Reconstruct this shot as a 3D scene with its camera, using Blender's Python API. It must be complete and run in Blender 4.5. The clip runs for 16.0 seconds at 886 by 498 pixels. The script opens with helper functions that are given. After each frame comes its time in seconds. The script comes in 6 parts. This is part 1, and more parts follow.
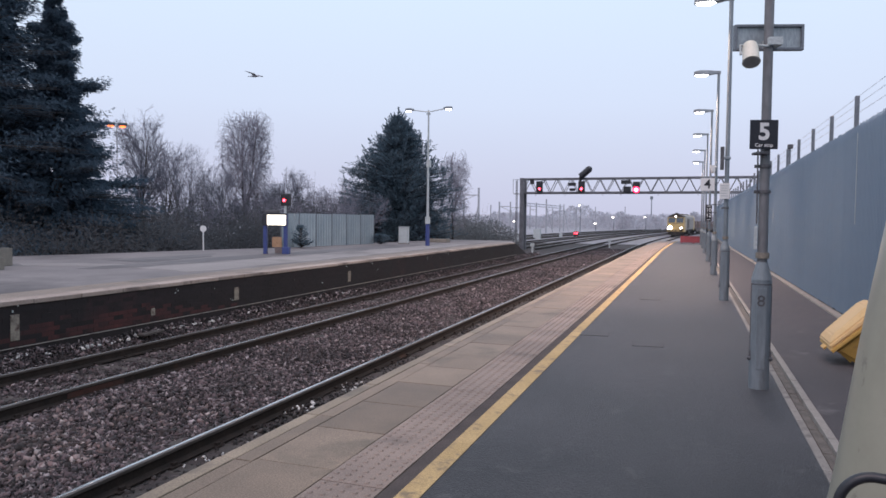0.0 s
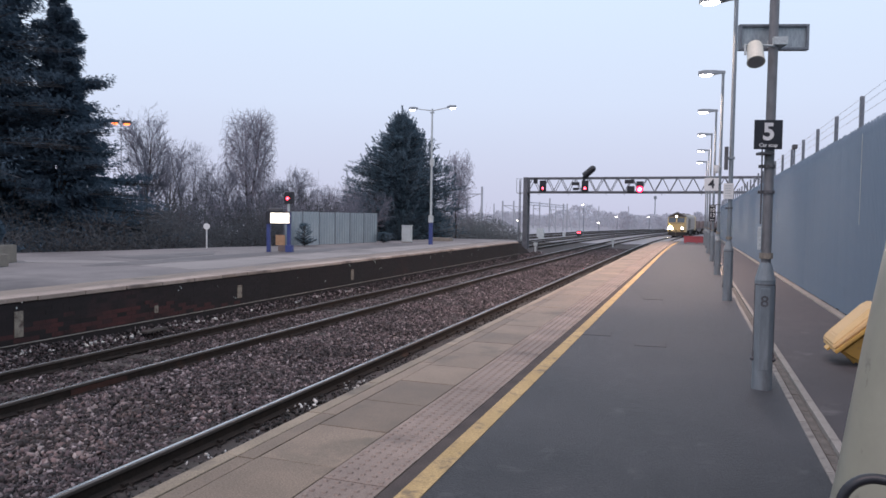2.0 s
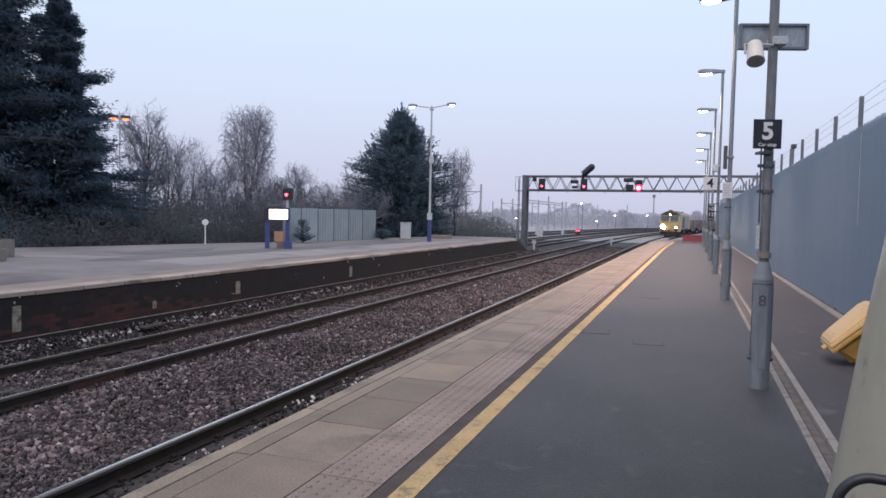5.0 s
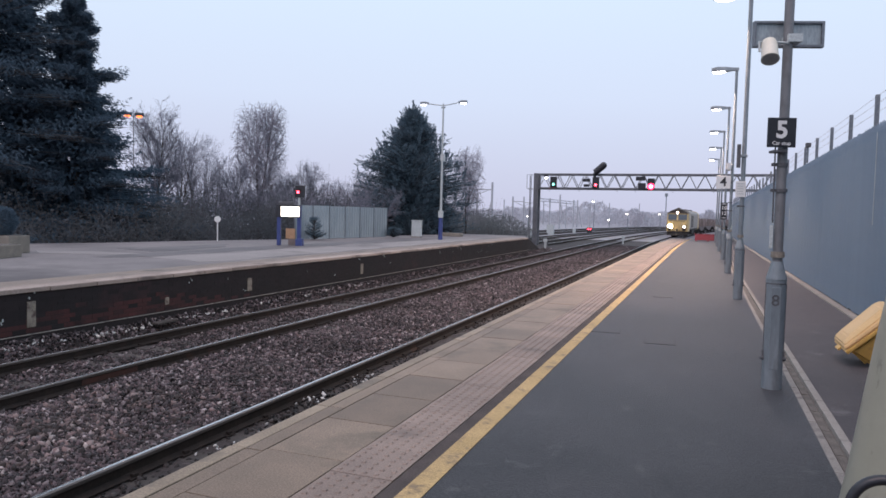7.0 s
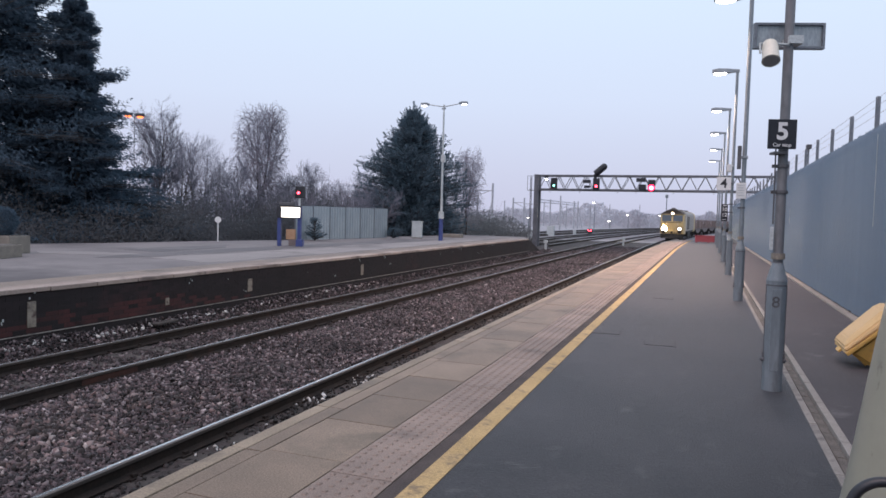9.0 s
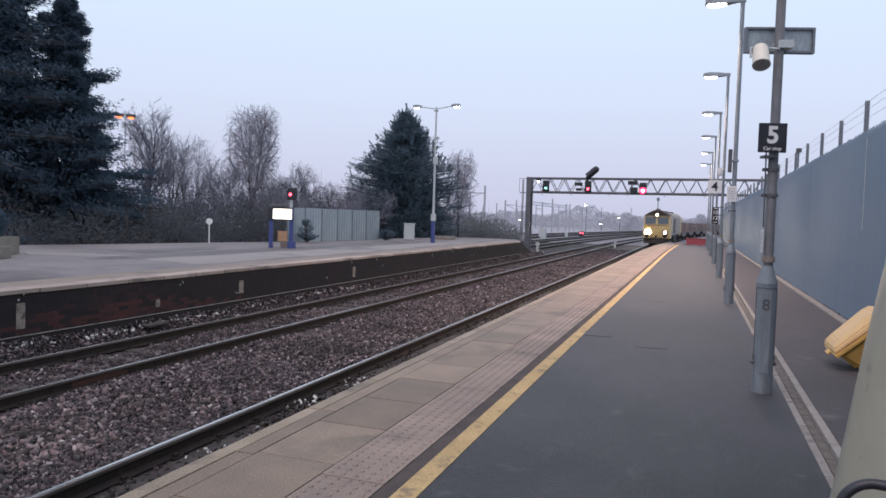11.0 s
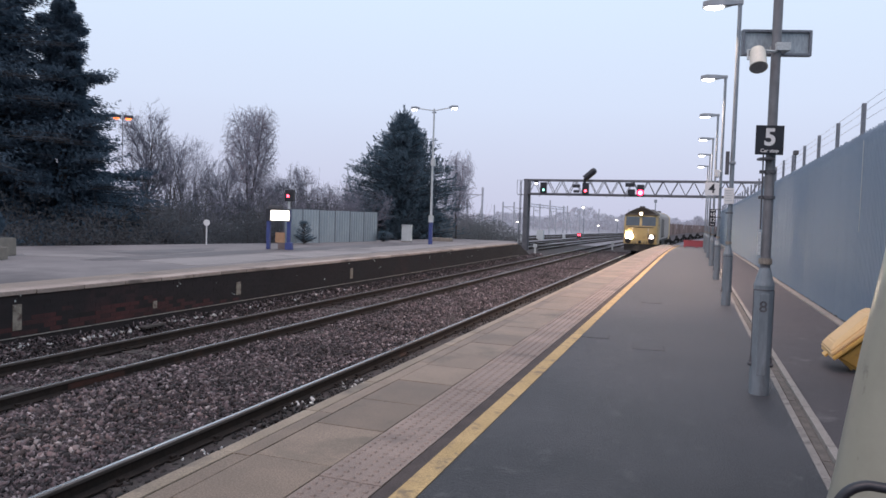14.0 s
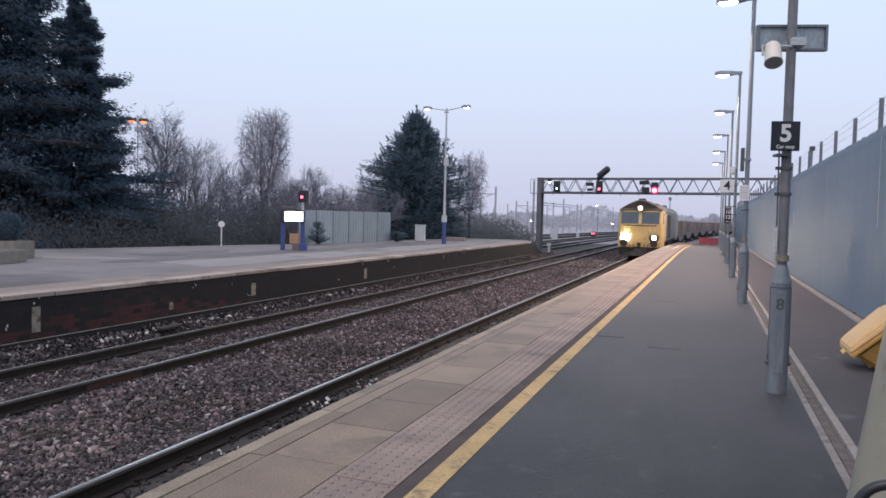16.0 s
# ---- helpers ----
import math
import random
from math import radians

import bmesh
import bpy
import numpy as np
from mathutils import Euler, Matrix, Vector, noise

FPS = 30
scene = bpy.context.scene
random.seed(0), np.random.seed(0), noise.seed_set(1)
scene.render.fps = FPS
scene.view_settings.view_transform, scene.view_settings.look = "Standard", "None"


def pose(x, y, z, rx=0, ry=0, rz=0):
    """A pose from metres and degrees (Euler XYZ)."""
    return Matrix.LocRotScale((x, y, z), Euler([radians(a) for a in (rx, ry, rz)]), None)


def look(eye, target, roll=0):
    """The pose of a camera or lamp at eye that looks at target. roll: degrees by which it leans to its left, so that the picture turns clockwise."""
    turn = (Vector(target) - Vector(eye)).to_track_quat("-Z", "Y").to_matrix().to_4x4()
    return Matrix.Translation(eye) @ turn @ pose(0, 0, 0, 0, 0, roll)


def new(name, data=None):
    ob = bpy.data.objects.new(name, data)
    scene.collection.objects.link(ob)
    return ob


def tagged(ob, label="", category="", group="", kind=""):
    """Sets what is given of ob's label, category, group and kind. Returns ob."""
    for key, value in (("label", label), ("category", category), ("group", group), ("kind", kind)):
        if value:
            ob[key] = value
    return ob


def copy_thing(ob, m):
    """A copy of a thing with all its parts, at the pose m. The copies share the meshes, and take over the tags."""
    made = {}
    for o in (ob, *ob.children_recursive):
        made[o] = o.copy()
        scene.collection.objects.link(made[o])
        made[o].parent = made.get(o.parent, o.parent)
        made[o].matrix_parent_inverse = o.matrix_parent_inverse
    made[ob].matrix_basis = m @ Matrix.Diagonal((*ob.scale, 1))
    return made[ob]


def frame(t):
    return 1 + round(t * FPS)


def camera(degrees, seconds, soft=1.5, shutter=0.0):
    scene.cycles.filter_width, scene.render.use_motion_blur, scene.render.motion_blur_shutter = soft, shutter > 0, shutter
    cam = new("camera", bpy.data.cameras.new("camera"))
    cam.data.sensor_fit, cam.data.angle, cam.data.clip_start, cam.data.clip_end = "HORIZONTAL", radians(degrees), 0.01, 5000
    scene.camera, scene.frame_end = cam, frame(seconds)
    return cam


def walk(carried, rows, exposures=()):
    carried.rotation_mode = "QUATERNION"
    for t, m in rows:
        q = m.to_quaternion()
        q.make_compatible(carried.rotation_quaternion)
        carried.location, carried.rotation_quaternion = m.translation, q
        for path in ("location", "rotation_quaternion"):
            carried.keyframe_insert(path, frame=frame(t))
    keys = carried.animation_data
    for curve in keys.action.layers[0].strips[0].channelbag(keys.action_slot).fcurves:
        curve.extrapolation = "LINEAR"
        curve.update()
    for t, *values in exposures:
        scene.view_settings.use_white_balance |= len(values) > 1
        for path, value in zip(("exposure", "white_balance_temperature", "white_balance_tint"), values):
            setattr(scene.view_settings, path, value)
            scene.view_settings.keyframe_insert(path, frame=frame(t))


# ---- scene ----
EYE = Vector((0.0, 0.0, 1.307))


def aim(yaw, pitch, roll):
    """Camera pose: yaw to the left of the track's direction, pitch up, roll."""
    a, b = radians(yaw), radians(pitch)
    way = Vector((-math.sin(a) * math.cos(b), math.cos(a) * math.cos(b), math.sin(b)))
    return look(EYE, EYE + way * 10, roll)


cam = camera(64.84, 16.0, soft=1.6)
walk(cam, [
    (0, aim(19.48, -2.40, 0.57)), (0.5, aim(19.66, -2.20, 0.72)), (1, aim(19.78, -2.14, 0.76)),
    (1.5, aim(19.72, -2.27, 0.83)), (2, aim(19.73, -2.50, 0.83)), (2.5, aim(19.67, -2.79, 0.93)),
    (3, aim(19.60, -2.89, 1.00)), (3.5, aim(19.47, -2.89, 1.06)), (4, aim(19.39, -2.78, 1.25)),
    (6.5, aim(20.26, -2.78, 1.22)), (7, aim(20.51, -2.91, 1.42)), (7.5, aim(20.61, -2.83, 1.54)),
    (8, aim(20.73, -2.83, 1.57)), (8.5, aim(20.67, -2.76, 1.55)), (9, aim(20.54, -2.83, 1.53)),
    (11.5, aim(19.63, -2.57, 1.70)), (12, aim(19.35, -2.52, 1.67)), (12.5, aim(19.25, -2.44, 1.66)),
    (13, aim(19.26, -2.43, 1.66)), (13.5, aim(19.36, -2.46, 1.73)), (14, aim(19.70, -2.49, 1.77)),
    (14.5, aim(20.12, -2.47, 1.57)), (15, aim(20.41, -2.47, 1.43)), (15.5, aim(20.70, -2.44, 1.11)),
    (16, aim(20.81, -2.55, 1.28)),
], exposures=((0, 0.10, 6500, 17), (16, 0.10, 6500, 17)))

# ---- sky and light: an overcast winter dusk ----
world = bpy.data.worlds.new("dusk_sky")
scene.world = world
world.use_nodes = True
wt = world.node_tree
sky = wt.nodes.new("ShaderNodeTexSky")
sky.sky_type = "NISHITA"
sky.sun_disc = False
sky.sun_elevation, sky.sun_rotation = radians(14), radians(200)
sky.air_density, sky.dust_density = 1.0, 4.0
scaled = wt.nodes.new("ShaderNodeVectorMath")
scaled.operation = "SCALE"
scaled.inputs["Scale"].default_value = 0.05
wt.links.new(sky.outputs[0], scaled.inputs[0])
coords = wt.nodes.new("ShaderNodeTexCoord")
parts_ = wt.nodes.new("ShaderNodeSeparateXYZ")
wt.links.new(coords.outputs["Generated"], parts_.inputs[0])
haze = wt.nodes.new("ShaderNodeValToRGB")
haze.color_ramp.elements[0].position, haze.color_ramp.elements[0].color = 0.0, (0.575, 0.61, 0.76, 1)
haze.color_ramp.elements[1].position, haze.color_ramp.elements[1].color = 0.7, (0.68, 0.875, 1.04, 1)
for p_, c_ in ((0.06, (0.605, 0.668, 0.82, 1)), (0.16, (0.66, 0.778, 0.938, 1)), (0.30, (0.688, 0.855, 1.005, 1))):
    haze.color_ramp.elements.new(p_).color = c_
wt.links.new(parts_.outputs["Z"], haze.inputs["Fac"])
cloud = wt.nodes.new("ShaderNodeMixRGB")
cloud.inputs["Fac"].default_value = 0.93
wt.links.new(scaled.outputs[0], cloud.inputs["Color1"])
wt.links.new(haze.outputs[0], cloud.inputs["Color2"])
wt.links.new(cloud.outputs[0], wt.nodes["Background"].inputs["Color"])
wt.nodes["Background"].inputs["Strength"].default_value = 1.0

sun = new("sun", bpy.data.lights.new("sun", "SUN"))
sun.data.energy, sun.data.angle, sun.data.color = 1.35, radians(45), (1.0, 0.73, 0.69)
sun.matrix_world = look((0, 0, 30), (6, 18, 0))


# ---- materials ----
def mat(name, c1, c2, scale=6.0, rough=0.8, metal=0.0, bump=0.3, fine=60.0, c3=None, spots=0.0, spot_scale=2.0,
        per_object=0.0, per_island=0.0, spec=0.5, stretch=(1, 1, 1), depth=0.01, grainy=0.28, fixed=False, thin=0.0, far_sheen=0.0):
    """A worn surface: two colours mixed by coarse and fine noise, a third in stains, fine relief."""
    m = bpy.data.materials.new(name)
    m.use_nodes = True
    t = m.node_tree
    n, l = t.nodes, t.links
    b = n["Principled BSDF"]
    co = n.new("ShaderNodeTexCoord")
    mp = n.new("ShaderNodeMapping")
    mp.inputs["Scale"].default_value = stretch
    if fixed:            # stains run on from piece to piece
        l.new(n.new("ShaderNodeNewGeometry").outputs["Position"], mp.inputs["Vector"])
    else:
        l.new(co.outputs["Object"], mp.inputs["Vector"])

    def noise_of(s, detail=6.0):
        x = n.new("ShaderNodeTexNoise")
        x.inputs["Scale"].default_value = s
        x.inputs["Detail"].default_value = detail
        x.inputs["Roughness"].default_value = 0.62
        l.new(mp.outputs[0], x.inputs["Vector"])
        return x

    def ramp(a, lo, hi):
        r = n.new("ShaderNodeMapRange")
        r.inputs["From Min"].default_value, r.inputs["From Max"].default_value = lo, hi
        l.new(a, r.inputs["Value"])
        return r.outputs[0]

    def blend(fac, a, bb, mode="MIX"):
        x = n.new("ShaderNodeMixRGB")
        x.blend_type = mode
        for sock, v in (("Fac", fac), ("Color1", a), ("Color2", bb)):
            if isinstance(v, (int, float)):
                x.inputs[sock].default_value = v
            elif isinstance(v, tuple):
                x.inputs[sock].default_value = (*v, 1)
            else:
                l.new(v, x.inputs[sock])
        return x.outputs[0]

    coarse, grain = noise_of(scale), noise_of(fine, 3.0)
    col = blend(ramp(coarse.outputs[0], 0.32, 0.68), c1, c2)
    g = ramp(grain.outputs[0], 0.25, 0.75)
    lum = n.new("ShaderNodeMapRange")
    lum.inputs["To Min"].default_value, lum.inputs["To Max"].default_value = 1 - grainy, 1 + grainy
    l.new(g, lum.inputs["Value"])
    col = blend(1.0, col, lum.outputs[0], "MULTIPLY")
    if c3 is not None:
        st = noise_of(spot_scale, 8.0)
        col = blend(ramp(st.outputs[0], 0.62 - 0.25 * spots, 0.72 - 0.2 * spots), col, c3)
    for amount, node, sock in ((per_object, "ShaderNodeObjectInfo", "Random"), (per_island, "ShaderNodeNewGeometry", "Random Per Island")):
        if amount:
            x = n.new(node)
            v = n.new("ShaderNodeMapRange")
            v.inputs["To Min"].default_value, v.inputs["To Max"].default_value = 1 - amount, 1 + amount
            l.new(x.outputs[sock], v.inputs["Value"])
            col = blend(1.0, col, v.outputs[0], "MULTIPLY")
    l.new(col, b.inputs["Base Color"])
    b.inputs["Metallic"].default_value = metal
    b.inputs["Specular IOR Level"].default_value = spec
    rr = n.new("ShaderNodeMapRange")
    rr.inputs["To Min"].default_value, rr.inputs["To Max"].default_value = max(0.03, rough - 0.12), min(1, rough + 0.12)
    l.new(coarse.outputs[0], rr.inputs["Value"])
    l.new(rr.outputs[0], b.inputs["Roughness"])
    if bump:
        bp = n.new("ShaderNodeBump")
        bp.inputs["Strength"].default_value = bump
        bp.inputs["Distance"].default_value = depth
        l.new(grain.outputs[0], bp.inputs["Height"])
        l.new(bp.outputs[0], b.inputs["Normal"])
    if far_sheen:             # sheen that pales the ground at low angles, standing in for haze
        b.inputs["Sheen Weight"].default_value, b.inputs["Sheen Roughness"].default_value = far_sheen, 0.24
        b.inputs["Sheen Tint"].default_value = (0.95, 0.93, 1.0, 1)
    if thin:             # leaves let some light through
        tr, mx = n.new("ShaderNodeBsdfTranslucent"), n.new("ShaderNodeMixShader")
        mx.inputs["Fac"].default_value = thin
        l.new(col, tr.inputs["Color"])
        l.new(b.outputs[0], mx.inputs[1])
        l.new(tr.outputs[0], mx.inputs[2])
        l.new(mx.outputs[0], n["Material Output"].inputs["Surface"])
    return m


def glow(name, colour, strength):
    m = bpy.data.materials.new(name)
    m.use_nodes = True
    b = m.node_tree.nodes["Principled BSDF"]
    b.inputs["Base Color"].default_value = (*colour, 1)
    b.inputs["Emission Color"].default_value = (*colour, 1)
    b.inputs["Emission Strength"].default_value = strength
    return m


def pebbles(name, dark, mid, light, rose):
    """Loose stones: each stone takes one of four tones."""
    m = bpy.data.materials.new(name)
    m.use_nodes = True
    n, l = m.node_tree.nodes, m.node_tree.links
    geo = n.new("ShaderNodeNewGeometry")
    r = n.new("ShaderNodeValToRGB")
    r.color_ramp.interpolation = "LINEAR"
    pale = tuple(0.55 * a + 0.2 * b for a, b in zip(light, mid))
    stops = ((0.0, dark), (0.28, tuple(0.4 * a for a in mid)), (0.55, mid), (0.82, rose), (0.96, pale), (1.0, light))
    r.color_ramp.elements[0].position, r.color_ramp.elements[0].color = 0.0, (*dark, 1)
    r.color_ramp.elements[1].position, r.color_ramp.elements[1].color = 1.0, (*light, 1)
    for p, c in stops[1:-1]:
        e = r.color_ramp.elements.new(p)
        e.color = (*c, 1)
    l.new(geo.outputs["Random Per Island"], r.inputs["Fac"])
    co = n.new("ShaderNodeTexCoord")
    nz = n.new("ShaderNodeTexNoise")
    nz.inputs["Scale"].default_value = 0.9
    nz.inputs["Detail"].default_value = 5
    l.new(co.outputs["Object"], nz.inputs["Vector"])
    mr = n.new("ShaderNodeMapRange")
    mr.inputs["From Min"].default_value, mr.inputs["From Max"].default_value = 0.3, 0.7
    mr.inputs["To Min"].default_value, mr.inputs["To Max"].default_value = 0.55, 1.3
    l.new(nz.outputs[0], mr.inputs["Value"])
    mx = n.new("ShaderNodeMixRGB")
    mx.blend_type = "MULTIPLY"
    mx.inputs["Fac"].default_value = 1
    l.new(r.outputs[0], mx.inputs["Color1"])
    l.new(mr.outputs[0], mx.inputs["Color2"])
    b = n["Principled BSDF"]
    b.inputs["Roughness"].default_value = 0.85
    b.inputs["Sheen Weight"].default_value, b.inputs["Sheen Roughness"].default_value = 0.05, 0.24
    l.new(mx.outputs[0], b.inputs["Base Color"])
    return m


M_ASPHALT = mat("platform_asphalt", (0.0140, 0.0136, 0.0152), (0.053, 0.0512, 0.0552), 0.6, 0.64, bump=0.9, fine=75, c3=(0.070, 0.068, 0.070), spots=0.13, spot_scale=5, depth=0.006, grainy=0.95, spec=0.38, far_sheen=0.23)
M_SIDE = mat("side_asphalt", (0.042, 0.037, 0.040), (0.070, 0.062, 0.065), 1.2, 0.8, bump=0.35, fine=170, c3=(0.105, 0.096, 0.098), spots=0.14, spot_scale=2.6, depth=0.004, grainy=0.5, far_sheen=0.10)
M_OPP = mat("weathered_asphalt", (0.13, 0.12, 0.123), (0.225, 0.205, 0.205), 0.33, 0.85, bump=0.3, fine=60, c3=(0.095, 0.087, 0.09), spots=0.42, spot_scale=0.2, depth=0.004, grainy=0.3)
M_SLAB = mat("buff_paving_slab", (0.138, 0.105, 0.077), (0.235, 0.178, 0.132), 1.1, 0.76, bump=0.35, fine=110, c3=(0.098, 0.080, 0.058), spots=0.30, spot_scale=1.0, per_object=0.16, depth=0.003, grainy=0.5, fixed=True, far_sheen=0.26)
M_TACT = mat("pinkish_tactile_paver", (0.178, 0.135, 0.112), (0.262, 0.20, 0.166), 1.8, 0.74, bump=0.3, fine=120, c3=(0.12, 0.093, 0.078), spots=0.22, spot_scale=1.7, per_object=0.12, depth=0.003, grainy=0.42, fixed=True, far_sheen=0.26)
M_NOSE = mat("platform_nosing", (0.205, 0.165, 0.120), (0.305, 0.247, 0.183), 1.6, 0.85, bump=0.4, fine=90, c3=(0.145, 0.12, 0.092), spots=0.24, spot_scale=2.2, per_object=0.12, depth=0.003, grainy=0.4, fixed=True, far_sheen=0.26)
M_COPING = mat("pale_coping_stone", (0.27, 0.218, 0.190), (0.385, 0.315, 0.278), 0.9, 0.85, bump=0.4, fine=60, c3=(0.15, 0.122, 0.112), spots=0.3, spot_scale=1.1, per_object=0.14, depth=0.003, grainy=0.35, fixed=True)
M_YELLOW = mat("worn_yellow_line", (0.36, 0.245, 0.10), (0.46, 0.32, 0.15), 2.2, 0.75, bump=0.3, fine=120, c3=(0.20, 0.145, 0.085), spots=0.32, spot_scale=7, depth=0.003, grainy=0.4)
M_JOINT = mat("dark_bitumen_strip", (0.055, 0.046, 0.044), (0.088, 0.073, 0.068), 4, 0.9, bump=0.5, fine=120, depth=0.004, spec=0.2)
M_SPEAKER = mat("cream_speaker_shell", (0.50, 0.485, 0.42), (0.58, 0.565, 0.50), 4, 0.5, bump=0.03, grainy=0.06)
M_CONC = mat("drain_concrete", (0.19, 0.175, 0.16), (0.265, 0.248, 0.228), 4, 0.9, bump=0.5, fine=110, c3=(0.11, 0.10, 0.095), spots=0.25, spot_scale=5, per_object=0.1, depth=0.004)
M_DIRT = mat("channel_silt", (0.09, 0.082, 0.075), (0.16, 0.145, 0.13), 9, 0.95, bump=0.8, fine=90)
M_GALV = mat("galvanised_column", (0.145, 0.178, 0.20), (0.225, 0.258, 0.285), 5, 0.55, metal=0.15, bump=0.1, fine=40, c3=(0.12, 0.135, 0.145), spots=0.22, spot_scale=4, stretch=(1, 1, 0.25), grainy=0.1)
M_SHAFT = mat("weathered_dark_galvanising", (0.115, 0.12, 0.13), (0.19, 0.195, 0.205), 5, 0.6, metal=0.1, bump=0.1, fine=40, c3=(0.085, 0.08, 0.08), spots=0.3, spot_scale=3, stretch=(1, 1, 0.3), grainy=0.12)
M_DARKSTEEL = mat("dark_painted_steel", (0.055, 0.058, 0.065), (0.10, 0.10, 0.11), 6, 0.55, bump=0.2, fine=50)
M_FENCE = mat("blue_grey_fence_steel", (0.135, 0.195, 0.26), (0.16, 0.222, 0.29), 0.8, 0.5, bump=0.05, fine=30, c3=(0.20, 0.26, 0.315), spots=0.02, spot_scale=0.7, per_object=0.03, per_island=0.04, stretch=(1, 1, 0.12), grainy=0.05)
M_FPOST = mat("fence_post_steel", (0.115, 0.135, 0.16), (0.175, 0.195, 0.22), 4, 0.55, metal=0.15, bump=0.1)
M_GRILLE = mat("grey_speaker_mesh", (0.24, 0.235, 0.23), (0.31, 0.305, 0.30), 30, 0.6, bump=0.4, fine=300)
M_GRITLID = mat("paler_yellow_lid", (0.60, 0.375, 0.15), (0.68, 0.45, 0.21), 3, 0.5, bump=0.05, c3=(0.5, 0.33, 0.16), spots=0.1, spot_scale=5, grainy=0.08)
M_REDBRICK = mat("rubbed_red_brick", (0.028, 0.0125, 0.0135), (0.072, 0.0225, 0.0225), 1.2, 0.9, bump=0.4, fine=50, c3=(0.012, 0.0095, 0.011), spots=0.5, spot_scale=1.3, per_object=0.1, fixed=True)
M_PATCH = mat("pale_resurfaced_asphalt", (0.20, 0.185, 0.183), (0.265, 0.245, 0.24), 0.5, 0.85, bump=0.3, fine=60, c3=(0.15, 0.138, 0.137), spots=0.3, spot_scale=0.35, depth=0.004, grainy=0.3)
M_DAMP = mat("damp_dark_asphalt", (0.085, 0.078, 0.082), (0.125, 0.115, 0.118), 0.5, 0.7, bump=0.3, fine=60, c3=(0.16, 0.147, 0.148), spots=0.3, spot_scale=0.4, depth=0.004, grainy=0.3)
M_WIRE = mat("barbed_wire_steel", (0.25, 0.26, 0.28), (0.32, 0.33, 0.35), 8, 0.5, metal=0.5, bump=0)
M_RAILTOP = mat("polished_rail_head", (0.50, 0.495, 0.50), (0.64, 0.635, 0.64), 2, 0.24, metal=0.85, bump=0.05, stretch=(1, 0.05, 1))
M_HEADSIDE = mat("worn_rail_head", (0.07, 0.06, 0.055), (0.12, 0.105, 0.098), 3, 0.5, metal=0.4, bump=0.1, stretch=(1, 0.1, 1))
M_RAIL = mat("rusty_rail_web", (0.016, 0.013, 0.012), (0.032, 0.024, 0.021), 6, 0.9, bump=0.4, fine=40, c3=(0.06, 0.03, 0.022), spots=0.12, spot_scale=1.2, spec=0.25)
M_BALLAST = pebbles("ballast_stone", (0.008, 0.0066, 0.0074), (0.058, 0.0455, 0.0505), (0.36, 0.31, 0.315), (0.124, 0.090, 0.096))
M_RUST = mat("fresh_rust", (0.036, 0.015, 0.012), (0.065, 0.025, 0.019), 6, 0.9, bump=0.4, c3=(0.03, 0.018, 0.015), spots=0.3, spot_scale=5)
M_SLEEPER = mat("oily_sleeper", (0.035, 0.031, 0.029), (0.065, 0.057, 0.053), 3, 0.9, bump=0.4, fine=60, c3=(0.10, 0.09, 0.083), spots=0.12, spot_scale=3)
M_DARKSTONE = pebbles("dark_ballast", (0.006, 0.005, 0.005), (0.023, 0.020, 0.020), (0.12, 0.11, 0.107), (0.038, 0.030, 0.029))
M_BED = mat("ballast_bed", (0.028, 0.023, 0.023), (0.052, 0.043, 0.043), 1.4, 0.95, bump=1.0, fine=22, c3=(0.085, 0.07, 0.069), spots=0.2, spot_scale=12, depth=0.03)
# Yard ballast and open ground carry the distance haze as paler base colours.
M_YARD = mat("haze_paled_yard_ballast", (0.135, 0.120, 0.128), (0.225, 0.203, 0.212), 0.35, 0.95, bump=0.8, fine=14, c3=(0.12, 0.105, 0.11), spots=0.25, spot_scale=0.5, depth=0.03, stretch=(1, 0.25, 1), far_sheen=0.5)
M_GROUND = mat("rough_ground", (0.19, 0.18, 0.19), (0.27, 0.255, 0.265), 0.4, 0.95, bump=0.8, fine=6, c3=(0.14, 0.15, 0.125), spots=0.3, spot_scale=0.12, depth=0.03, far_sheen=0.6)
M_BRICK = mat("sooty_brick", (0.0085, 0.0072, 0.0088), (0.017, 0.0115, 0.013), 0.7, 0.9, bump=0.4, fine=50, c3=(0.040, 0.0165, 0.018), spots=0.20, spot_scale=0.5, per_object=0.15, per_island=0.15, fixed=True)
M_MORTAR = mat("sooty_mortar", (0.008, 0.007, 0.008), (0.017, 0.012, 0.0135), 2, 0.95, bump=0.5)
M_WHITE = mat("white_paint", (0.62, 0.62, 0.62), (0.72, 0.72, 0.71), 4, 0.5, bump=0.03, c3=(0.5, 0.49, 0.47), spots=0.0, spot_scale=6, grainy=0.06)
M_OFFWHITE = mat("chipped_white_paint", (0.16, 0.14, 0.115), (0.28, 0.25, 0.21), 10, 0.8, bump=0.3, c3=(0.07, 0.045, 0.04), spots=0.4, spot_scale=9)
M_BLACK = mat("black_enamel", (0.012, 0.013, 0.018), (0.022, 0.023, 0.03), 5, 0.4, bump=0.05)
M_BLUE = mat("blue_painted_post", (0.03, 0.048, 0.165), (0.042, 0.065, 0.215), 4, 0.45, bump=0.1)
M_TAN = mat("tan_poster", (0.33, 0.195, 0.11), (0.42, 0.26, 0.16), 4, 0.7, bump=0.05, spots=0.1, c3=(0.2, 0.12, 0.08))
M_CREAM = mat("cream_enamel", (0.275, 0.27, 0.215), (0.335, 0.325, 0.26), 1.0, 0.30, bump=0.02, fine=20, c3=(0.14, 0.135, 0.11), spots=0.0, spot_scale=11, grainy=0.05)
